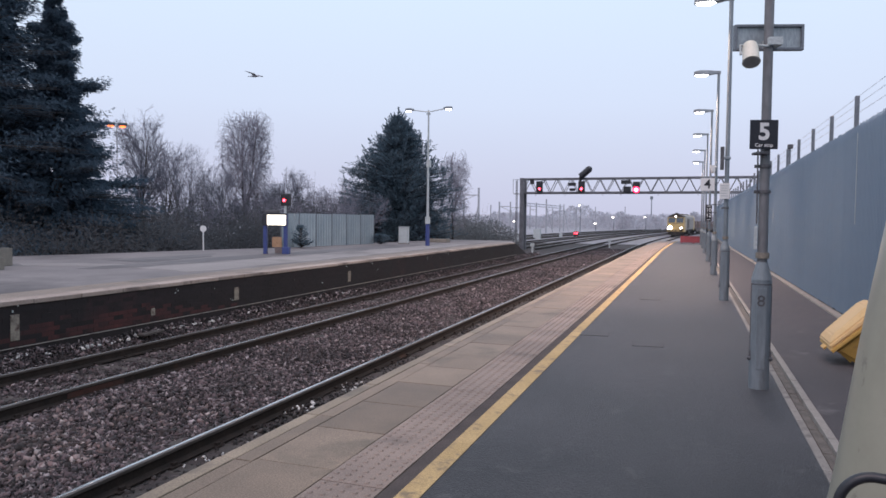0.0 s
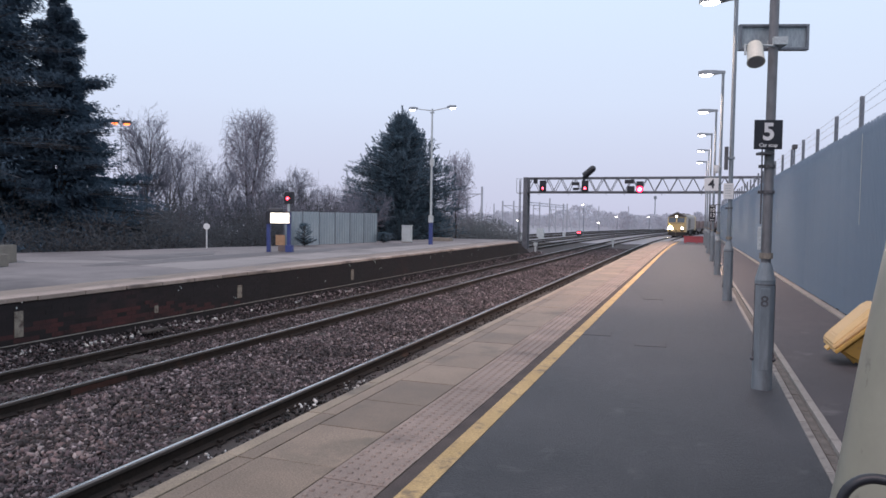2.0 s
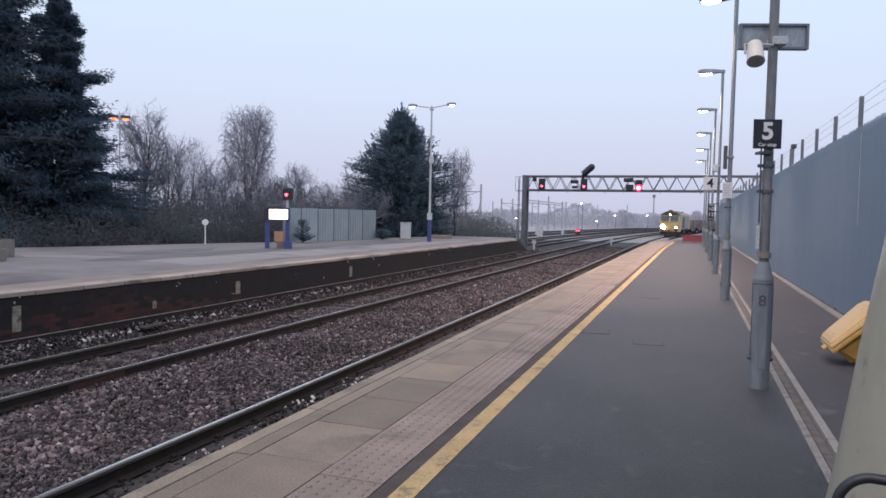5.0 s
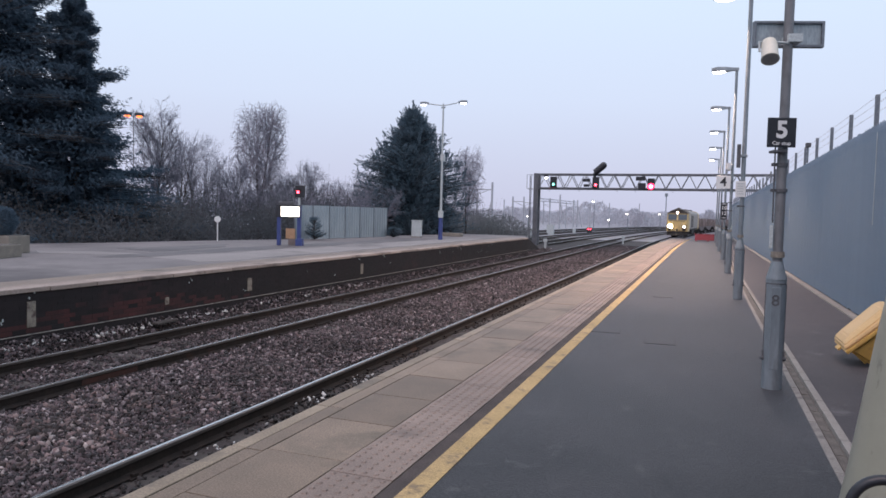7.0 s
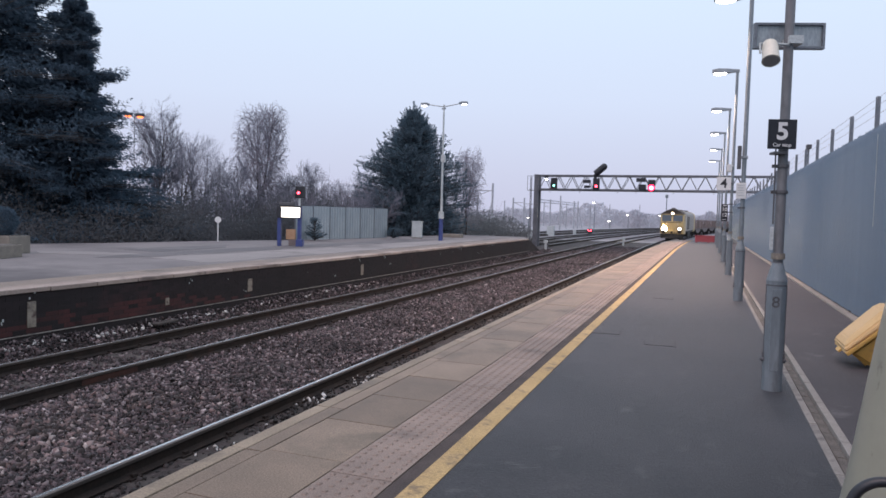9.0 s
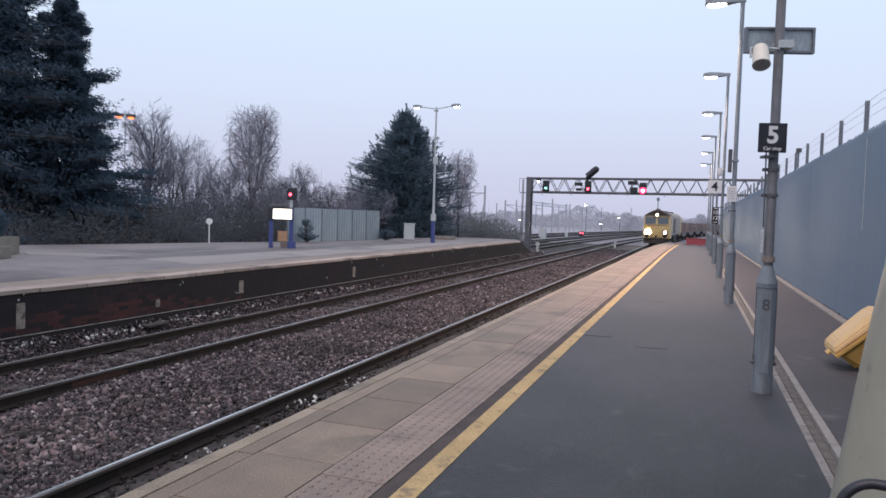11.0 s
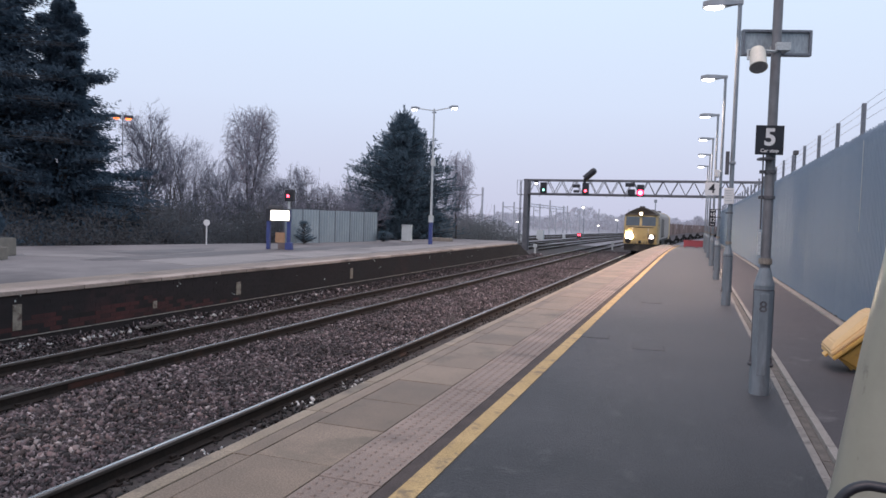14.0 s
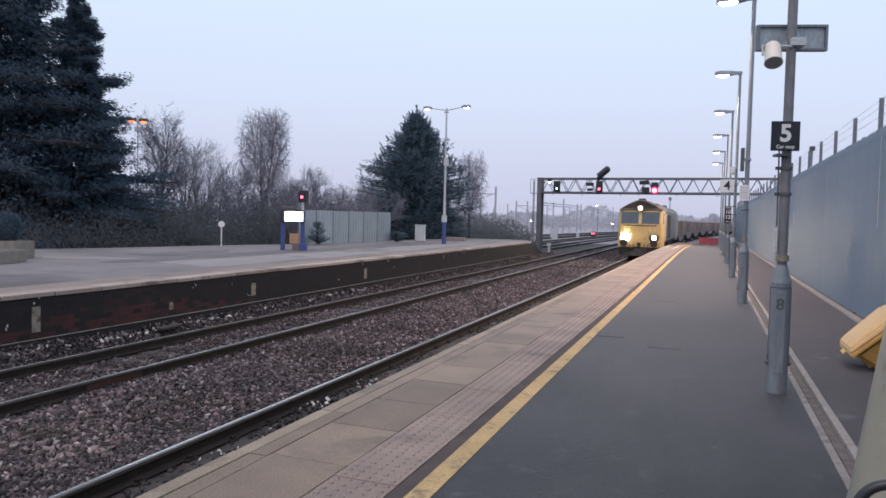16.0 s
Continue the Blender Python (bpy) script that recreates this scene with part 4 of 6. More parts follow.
for row in range(8):
    z = -0.655 + 0.075 * row
    y = -4.0 + (row % 2) * 0.1125
    while y < OEND - 0.3:
        if 6.2 < y < 14.3 and n_b < 288:
            rubbed = row < 5 and 6.5 + row * 0.5 < y < 13.2 - row * 0.7 and rng.random() < 0.85 - 0.1 * row
            share("brick", red_me if rubbed else brick.data, opp, (rng.uniform(-0.003, 0.003), y, z))
            n_b += 1
        else:
            o = len(vs)
            dx = rng.uniform(-0.003, 0.003)
            vs += [(c.x + dx, c.y + y, c.z + z) for c in bv]
            fs += [tuple(i + o for i in f) for f in bf]
        y += 0.225
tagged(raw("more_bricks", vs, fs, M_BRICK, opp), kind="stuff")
for y, z0, z1, wd in ((7.79, -0.60, -0.20, 0.15), (13.3, -0.56, -0.27, 0.17), (18.86, -0.58, -0.27, 0.17), (10.69, -0.58, -0.44, 0.10)):
    tagged(part("wall_marker", box(B(), (OPP + 0.062, y - wd / 2, z0), (OPP + 0.074, y + wd / 2, z1), 0.003), M_OFFWHITE), "chipped white painted marker on the platform wall", "wall marker", group="wall markers")
# end ramp of the opposite platform
b = B()
v = [b.verts.new(p) for p in ((OPP + 0.05, OEND, 0), (OPP - 6, OEND, 0), (OPP - 6, OEND + 5, -1.0), (OPP - 0.2, OEND + 5, -1.0), (OPP + 0.05, OEND, -1.4), (OPP - 6, OEND, -1.4), (OPP - 6, OEND + 5, -1.4), (OPP - 0.2, OEND + 5, -1.4))]
for f in ((0, 1, 2, 3), (0, 3, 7, 4), (1, 5, 6, 2), (2, 6, 7, 3)):
    b.faces.new([v[i] for i in f])
tagged(part("platform_ramp", b, M_MORTAR), "dark ramp down from the end of the opposite platform", "ramp", kind="structure")


def far_thing(name, label, category, x, y, rz=0.0, group=""):
    return thing(name, label, category, pose(x, y, 0, 0, 0, rz), group)


# lit information stand
kiosk = far_thing("information_stand", "blue-framed platform information stand with a lit panel", "information stand", -14.25, 21.9, 18)
for x in (-0.34, 0.40):
    part("post", box(B(), (x - 0.065, -0.08, 0), (x + 0.065, 0.08, 1.46), 0.02), M_BLUE, kiosk)
part("lightbox", box(B(), (-0.42, -0.14, 1.03), (0.46, 0.14, 1.48), 0.02), M_BLACK, kiosk)
part("lit_panel", box(B(), (-0.24, -0.155, 1.06), (0.44, -0.139, 1.42), 0.01), G_PANEL, kiosk, "glowing cream panel")
part("roof", box(B(), (-0.34, -0.12, 1.48), (0.2, 0.12, 1.60), 0.03), M_DARKSTEEL, kiosk)
part("lower_panel", box(B(), (-0.1, 0.02, 0.25), (0.25, 0.06, 0.62), 0.01), M_TAN, kiosk, "ochre poster panel")
part("lower_case", box(B(), (0.0, 0.0, 0.02), (0.3, 0.08, 0.24), 0.01), M_WAGON, kiosk)
part("base_box", box(B(), (0.3, -0.15, 0.0), (0.55, 0.12, 0.26), 0.02), M_BLUE, kiosk)

# red signal behind it
sg = far_thing("signal", "black colour-light signal showing red on a pale post", "railway signal", -14.62, 23.2)
part("post", rod(B(), (0, 0, 0), (0, 0, 1.85), 0.045, 0.045, 12), M_CAB, sg)
part("head", box(B(), (-0.18, -0.06, 1.78), (0.20, 0.10, 2.24), 0.03), M_BLACK, sg)
part("lens", rod(B(), (-0.02, -0.075, 1.99), (-0.02, -0.06, 1.99), 0.055, 0.055, 16), G_RED, sg, "glowing red lens")
part("hood", box(B(), (-0.13, -0.2, 2.08), (0.09, -0.06, 2.10), 0.004), M_BLACK, sg)

# sheet fence behind the platform
sf = far_thing("sheet_fence", "grey galvanised steel sheet fence panels", "fence", 0, 0)
a0, a1 = Vector((-16.72, 26.2, 0)), Vector((-15.6, 33.2, 0))
d = (a1 - a0)
ang = math.atan2(d.y, d.x)
L = d.length
npan = 6
for k in range(npan):
    b = B()
    seg = L / npan
    n = 24
    ring_a, ring_b = [], []
    for i in range(n + 1):
        u = seg * i / n
        off = 0.012 if (i // 2) % 2 else -0.012
        ring_a.append((u, off, 0.02))
        ring_b.append((u, off, 1.52 + 0.01 * (k % 2)))
    va = [b.verts.new(p) for p in ring_a]
    vb = [b.verts.new(p) for p in ring_b]
    vc = [b.verts.new((x, y + 0.008, z)) for x, y, z in ring_a]
    vd = [b.verts.new((x, y + 0.008, z)) for x, y, z in ring_b]
    for i in range(n):
        b.faces.new((va[i], va[i + 1], vb[i + 1], vb[i]))
        b.faces.new((vc[i + 1], vc[i], vd[i], vd[i + 1]))
        b.faces.new((vb[i], vb[i + 1], vd[i + 1], vd[i]))
    p = part("panel", b, M_SILVER, sf)
    p.matrix_basis = Matrix.Translation(a0 + d * (k / npan)) @ Matrix.Rotation(ang, 4, "Z")
    q = part("post", box(B(), (-0.018, -0.03, 0), (0.018, 0.03, 1.55), 0.006), M_FPOST, sf)
    q.matrix_basis = Matrix.Translation(a0 + d * (k / npan)) @ Matrix.Rotation(ang, 4, "Z")
cabt = far_thing("relay_cabinet", "pale grey steel trackside cabinet", "cabinet", -14.43, 34.5, 10)
part("body", box(B(), (-0.25, -0.2, 0.04), (0.25, 0.2, 0.88), 0.015), M_CAB, cabt)
part("door", box(B(), (-0.22, -0.212, 0.08), (0.22, -0.198, 0.84), 0.006), M_CAB, cabt)
part("plinth", box(B(), (-0.26, -0.21, 0.0), (0.26, 0.21, 0.05)), M_CONC, cabt)
part("roof", box(B(), (-0.28, -0.23, 0.88), (0.28, 0.23, 0.92), 0.01), M_CAB, cabt)

lowb = far_thing("concrete_trough", "low grey concrete block on the platform", "concrete block", -13.7, 38.0)
part("body", box(B(), (-0.7, -0.25, 0), (0.6, 0.25, 0.2), 0.03), M_STONE, lowb)

tl = far_thing("lamp_column", "tall white lamp column with twin arms and blue base", "lamp post", -12.32, 32.5)
part("base", rod(B(), (0, 0, 0), (0, 0, 1.15), 0.11, 0.10, 16), M_BLUE, tl, "blue painted base")
part("band", rod(B(), (0, 0, 1.1), (0, 0, 1.45), 0.13, 0.13, 12), M_CAB, tl)
part("shaft", rod(B(), (0, 0, 1.1), (0, 0, 6.72), 0.062, 0.04, 14), M_CAB, tl)
part("collar", box(B(), (-0.07, -0.07, 3.9), (0.14, 0.07, 4.25), 0.02), M_CAB, tl)
for s in (-1, 1):
    part("arm", rod(B(), (0, 0, 6.62), (1.0 * s, 0, 6.78), 0.025, 0.022, 8), M_CAB, tl)
    hd = B()
    loft(hd, [[(s * x, -w, 6.72 + z0), (s * x, w, 6.72 + z0), (s * x, w * 0.7, 6.72 + z1), (s * x, -w * 0.7, 6.72 + z1)] for x, w, z0, z1 in ((0.78, 0.04, 0.0, 0.09), (0.95, 0.10, -0.01, 0.13), (1.22, 0.09, 0.0, 0.12))])
    h = part("lamp_head", hd, M_GALV, tl)
    ln = B()
    bmesh.ops.create_uvsphere(ln, u_segments=12, v_segments=6, radius=1, matrix=Matrix.Translation((s * 1.05, 0, 6.70)) @ Matrix.Diagonal((0.15, 0.08, 0.05, 1)))
    part("lens", ln, G_LAMP if s > 0 else G_LAMPDIM, tl, "glowing lens")
    if s > 0:
        part("pole_clamp", box(B(), (-0.1, -0.03, 6.5), (0.1, 0.03, 6.56)), M_GALV, tl)

disc = far_thing("disc_sign", "small white round sign on a thin post", "sign", -18.15, 22.85, 30)
part("post", rod(B(), (0, 0, 0), (0, 0, 0.86), 0.025, 0.025, 8), M_WHITE, disc)
part("disc", rod(B(), (0, -0.015, 0.86), (0, 0.015, 0.86), 0.125, 0.125, 20), M_WHITE, disc)

for x, y, hh, rr in ((-15.9, 11.7, 0.30, 0.9), (-17.0, 12.9, 0.46, 0.8)):
    pl = far_thing("planter", "square brown concrete planter filled with dark soil", "planter", x, y, 20, "platform planters")
    part("trough", box(B(), (-0.55 * rr, -0.55 * rr, 0), (0.55 * rr, 0.55 * rr, hh), 0.02), M_STONE, pl)
    part("soil", box(B(), (-0.48 * rr, -0.48 * rr, hh - 0.02), (0.48 * rr, 0.48 * rr, hh + 0.012)), M_DIRT, pl)


# ---- signal gantry over the lines ----
GY = 57.0
gan = thing("signal_gantry", "dark steel lattice signal gantry spanning the tracks", "gantry", kind="structure")
XL, XR, ZB, ZT = -13.1, 7.2, 3.60, 4.72
for y in (GY - 0.45, GY + 0.45):
    part("leg", box(B(), (XL - 0.20, y - 0.12, -1.3), (XL + 0.14, y + 0.12, ZT + 0.08), 0.01), M_GANTRY, gan)
    part("leg", box(B(), (XR - 0.15, y - 0.1, -1.3), (XR + 0.15, y + 0.1, ZT), 0.01), M_GANTRY, gan)
    for z in (ZB, ZT):
        part("chord", box(B(), (XL, y - 0.06, z - 0.07), (XR, y + 0.06, z + 0.07), 0.008), M_GANTRY, gan)
    n = 36
    step = (XR - XL) / n
    for k in range(n):
        x0 = XL + step * k
        zs = (ZB, ZT) if k % 2 == 0 else (ZT, ZB)
        part("lattice_bar", rod(B(), (x0, y, zs[0]), (x0 + step, y, zs[1]), 0.03, 0.03, 5), M_GANTRY, gan)
for z in (0.2, 1.6, 3.0):
    part("leg_brace", rod(B(), (XL, GY - 0.45, z), (XL, GY + 0.45, z + 0.8), 0.035, 0.035, 6), M_GANTRY, gan)
part("walkway", box(B(), (XL - 0.8, GY - 0.3, ZB - 0.1), (XR, GY + 0.3, ZB - 0.06)), M_GANTRY, gan)
for x in (-13.9, -13.55):
    part("guard_rail", rod(B(), (x, GY - 0.4, ZB - 0.05), (x, GY - 0.4, ZB + 1.1), 0.018, 0.018, 6), M_GANTRY, gan)
part("guard_rail", rod(B(), (-13.9, GY - 0.4, ZB + 1.08), (XL, GY - 0.4, ZB + 1.08), 0.016, 0.016, 6), M_GANTRY, gan)
for x in (-12.0, -9.6, -6.6, -5.2, -2.4, 0.5):
    part("stub", rod(B(), (x, GY - 0.45, ZB - 0.25), (x, GY - 0.45, ZB), 0.018, 0.018, 6), M_GANTRY, gan)
part("ladder", box(B(), (XL - 0.55, GY - 0.5, -1.2), (XL - 0.5, GY - 0.45, ZB + 1)), M_GANTRY, gan)
part("ladder", box(B(), (XL - 0.55, GY - 0.1, -1.2), (XL - 0.5, GY - 0.05, ZB + 1)), M_GANTRY, gan)


def signal_head(x, z, lens, label, plain=True):
    s = thing("signal", label, "railway signal", pose(x, GY - 0.62, z), group="gantry signals")
    part("backing", box(B(), (-0.26, 0.06, -0.24), (0.26, 0.16, 0.62), 0.02), M_BLACK, s)
    ring = B()
    n = 32
    sq, ci = [], []
    for k in range(n):
        a = 2 * math.pi * (k + 0.5) / n
        c, sn = math.cos(a), math.sin(a)
        m = max(abs(c), abs(sn))
        sq.append((0.26 * c / m, -0.01, 0.24 * sn / m))
        ci.append((0.088 * c, -0.01, 0.088 * sn))
    o = [ring.verts.new(p) for p in sq]
    i = [ring.verts.new(p) for p in ci]
    ib = [ring.verts.new((p[0], 0.006, p[2])) for p in ci]
    for k in range(n):
        q = (k + 1) % n
        ring.faces.new((o[k], o[q], i[q], i[k]))
        ring.faces.new((i[k], i[q], ib[q], ib[k]))
    part("front_plate", ring, M_BLACK, s)
    part("upper_plate", box(B(), (-0.26, -0.012, 0.24), (0.26, 0.06, 0.62), 0.01), M_BLACK, s)
    part("hood", box(B(), (-0.11, -0.24, 0.10), (0.11, -0.01, 0.115), 0.004), M_BLACK, s)
    for k in (-1, 1):
        part("side", box(B(), (0.26 * k - 0.01, -0.01, -0.24), (0.26 * k + 0.01, 0.06, 0.24)), M_BLACK, s)
    part("bracket", box(B(), (-0.06, 0.16, -0.1), (0.06, 0.55, 0.0)), M_DARKSTEEL, s)
    if plain:
        # On the bright signal an oversized lens and a red ring form its bloom.
        part("lens", rod(B(), (0, -0.03, 0), (0, 0.03, 0), 0.10 if lens is G_RED else 0.16, 0.086, 20), lens, s, "glowing red lens")
        if lens is G_REDHOT:
            part("bloom_ring", rod(B(), (0, -0.026, 0), (0, -0.014, 0), 0.25, 0.24, 24), G_REDBLOOM, s, "glowing red ring for the lamp's bloom")
    return s


changing = signal_head(-11.66, 3.90, None, "black signal head that turns from red to green", False)
# Added plate: its turn swaps the lens behind the hole to change the aspect.
spectacle = part("spectacle", rod(B(), (0, 0.034, 0), (0, 0.044, 0), 0.06, 0.06, 12), M_BLACK, changing, "added turning plate with a red and a green lens")
TURN = 80.0
for a, g, nm in ((0.0, G_RED, "red"), (TURN, G_GREEN, "green")):
    part("filter_lens", rod(B(), (0.15 * math.sin(radians(a)), 0.014, 0.15 * math.cos(radians(a))), (0.15 * math.sin(radians(a)), 0.03, 0.15 * math.cos(radians(a))), 0.092, 0.092, 20), g, spectacle, "glowing %s lens" % nm)
s1 = signal_head(-8.26, 3.88, G_RED, "black gantry signal head showing red")
part("side_box", box(B(), (-0.95, -0.05, -0.15), (-0.5, 0.2, 0.05), 0.02), M_BLACK, s1)
part("side_box", box(B(), (-1.05, -0.05, 0.25), (-0.45, 0.2, 0.5), 0.02), M_BLACK, s1)
ind = B()
rod(ind, (-0.1, 0.1, 0.98), (0.55, 0.1, 1.55), 0.27, 0.27, 14)
bmesh.ops.create_uvsphere(ind, u_segments=12, v_segments=8, radius=0.27, matrix=Matrix.Translation((0.55, 0.1, 1.55)))
part("route_indicator", ind, M_BLACK, s1, "tilted black junction indicator")
part("indicator_stem", rod(B(), (-0.1, 0.1, 0.6), (-0.1, 0.1, 1.0), 0.12, 0.12, 8), M_BLACK, s1)
s2 = signal_head(-4.03, 3.80, G_REDHOT, "black gantry signal head showing bright red")
part("side_box", box(B(), (-1.15, -0.05, 0.45), (-0.45, 0.2, 0.75), 0.02), M_BLACK, s2)
part("side_box", box(B(), (-0.95, -0.05, -0.2), (-0.4, 0.2, 0.25), 0.02), M_BLACK, s2)
bh = thing("route_lamp", "small white route lamp on the gantry that lights later", "lamp", pose(-12.28, GY - 0.55, 4.42))
part("case", box(B(), (-0.16, 0, -0.14), (0.16, 0.12, 0.30), 0.03), M_BLACK, bh)
part("lens", box(B(), (-0.10, -0.02, -0.09), (0.10, 0.0, 0.06), 0.02), G_LAMPDIM, bh, "white lens")
# Added plate that blocks the white lens until it slides up.
route_flap = part("shutter", box(B(), (-0.13, -0.04, -0.12), (0.13, -0.028, 0.09), 0.004), M_BLACK, bh, "added black plate that covers the lens until the lamp lights")


# ---- trees ----
def bearing(deg, r):
    """A spot r metres away at that angle to the right of the track's direction."""
    return r * math.sin(radians(deg)), r * math.cos(radians(deg))


def strands(segs, sides):
    """Tapered sticks as one mesh: (a, b, ra, rb) each."""
    vs, fs = [], []
    for a, b, ra, rb in segs:
        d = (b - a)
        if d.length < 1e-5:
            continue
        d.normalize()
        u = d.cross(Vector((0.3, 0.9, 0.2))).normalized()
        w = d.cross(u)
        o = len(vs)
        for p, r in ((a, ra), (b, rb)):
            for k in range(sides):
                t = 2 * math.pi * k / sides
                vs.append(p + (u * math.cos(t) + w * math.sin(t)) * r)
        for k in range(sides):
            q = (k + 1) % sides
            fs.append((o + k, o + q, o + sides + q, o + sides + k))
    return vs, fs


PROFILES = {            # share of the crown's radius by height
    "birch": ((0.0, 0.15), (0.16, 0.6), (0.3, 1.0), (0.55, 0.95), (0.8, 0.92), (0.94, 0.85), (1.0, 0.55)),
    "vase": ((0.0, 0.12), (0.25, 0.35), (0.55, 0.85), (0.75, 1.0), (0.9, 0.8), (1.0, 0.35)),
    "open": ((0.0, 0.3), (0.25, 0.9), (0.55, 1.0), (0.78, 0.85), (0.92, 0.6), (1.0, 0.3)),
}


def bare_tree(label, x, y, h, rad, seed, twig, bark, form="open", base_z=-1.2, limbs_no=20, group="bare trees", lean=0.0):
    """A winter tree: stems, limbs and twigs that fill a crown of the given form."""
    rg = random.Random(seed)
    t = thing("bare_tree", label, "tree", pose(x, y, base_z), group=group)
    prof = PROFILES[form]
    droop = 0.85 if form == "birch" else 0.0

    def reach(z):
        f = min(1.0, max(0.0, z / h))
        for (f0, w0), (f1, w1) in zip(prof, prof[1:]):
            if f <= f1:
                return rad * (w0 + (w1 - w0) * (f - f0) / (f1 - f0))
        return 0.05

    stems, sticks = [], []
    paths = []
    for q in range({"birch": 2, "vase": 8, "open": 2}[form]):
        a = q * 2.4 + rg.uniform(-0.3, 0.3)
        tip = h * (rg.uniform(0.78, 0.92) if form == "birch" else rg.uniform(0.62, 0.78))
        out = reach(tip) * (rg.uniform(0.35, 0.85) if form == "vase" else rg.uniform(0.2, 0.55))
        split = h * (rg.uniform(0.10, 0.2) if form == "vase" else 0.22)
        line = [Vector((0, 0, 0)), Vector((0, 0, split))]
        for k in range(1, 7):
            f = k / 6
            line.append(Vector((math.cos(a) * out * f ** 0.8 + lean * f + rg.gauss(0, 0.03), math.sin(a) * out * f ** 0.8 + rg.gauss(0, 0.03), split + (tip - split) * f)))
        r0 = h * (0.0075 if form == "vase" else 0.011)
        for k in range(7):
            stems.append((line[k], line[k + 1], r0 * (1 - k / 7.6), r0 * (1 - (k + 1) / 7.6)))
        paths.append((line, r0))

    def grow(p, d, length, r, level):
        n = 3 if level < 3 or droop else 2
        q = p
        for k in range(n):
            pull = -droop * max(0, level - 2) * 0.9 + (0.25 if level < 3 else 0.0)
            d2 = (d + Vector((rg.gauss(0, 0.14), rg.gauss(0, 0.14), rg.gauss(0, 0.12) + (0.36 if droop else 0.3) * pull))).normalized()
            e = q + d2 * (length / n)
            if math.hypot(e.x - lean * e.z / h, e.y) > reach(e.z) * rg.uniform(0.78, 1.14) or e.z > h * rg.uniform(0.90, 1.04):
                return
            sticks.append((q, e, max(0.0046 if not droop else 0.0034, r * (1 - 0.3 * k / n)), max(0.0036 if not droop else 0.0028, r * (1 - 0.3 * (k + 1) / n))))
            if level < 4:
                for _ in range((0, 3, 2, 2)[level] if not droop else (0, 3, 2, 1)[level]):
                    a = rg.uniform(0, 2 * math.pi)
                    side = d2.cross(Vector((math.cos(a), math.sin(a), 0.3))).normalized()
                    nd = (d2 * rg.uniform(0.7, 1.0) + side * rg.uniform(0.35, 0.75) - Vector((0, 0, droop * 0.22 * level))).normalized()
                    grow(q.lerp(e, rg.random()), nd, length * (rg.uniform(0.42, 0.66) if not (droop and level > 1) else rg.uniform(0.6, 0.85)), r * 0.5, level + 1)
            q, d = e, d2

    rise = {"birch": 2.4, "vase": 2.4, "open": 1.3}[form]
    for k in range(limbs_no):
        line, r0 = paths[k % len(paths)]
        f = 0.16 + 0.80 * (k + rg.random()) / limbs_no
        seg = min(6, int(f * 7))
        p = line[seg].lerp(line[seg + 1], f * 7 - seg)
        if p.z < h * 0.16:
            continue
        a = k * 2.4 + rg.uniform(-0.4, 0.4)
        d = Vector((math.cos(a), math.sin(a), rise * rg.uniform(0.7, 1.2))).normalized()
        grow(p, d, max(0.9, reach(p.z + 0.2 * h) * rg.uniform(1.1, 1.6) * (1.0 if form == "open" else 1.3)), r0 * (0.50 - 0.30 * f), 1)
    vs, fs = strands(stems, 7)
    raw("trunk", vs, fs, bark, t, True)
    vs, fs = strands(sticks, 3)
    raw("crown", vs, fs, twig, t)
    return t


def blades(rg, p, d, n, length, width, vs, fs, hang):
    """A spray of n narrow leaf blades at p along d."""
    for _ in range(n):
        v = (d + Vector((rg.uniform(-1, 1), rg.uniform(-1, 1), rg.uniform(-1, 1) - hang)) * 0.75).normalized()
        u = v.cross(Vector((rg.uniform(-1, 1), rg.uniform(-1, 1), rg.uniform(-1, 1)))).normalized()
        le = length * rg.uniform(0.6, 1.3)
        o = len(vs)
        vs += [p, p + v * le * 0.5 + u * width, p + v * le, p + v * le * 0.5 - u * width]
        fs.append((o, o + 1, o + 2, o + 3))


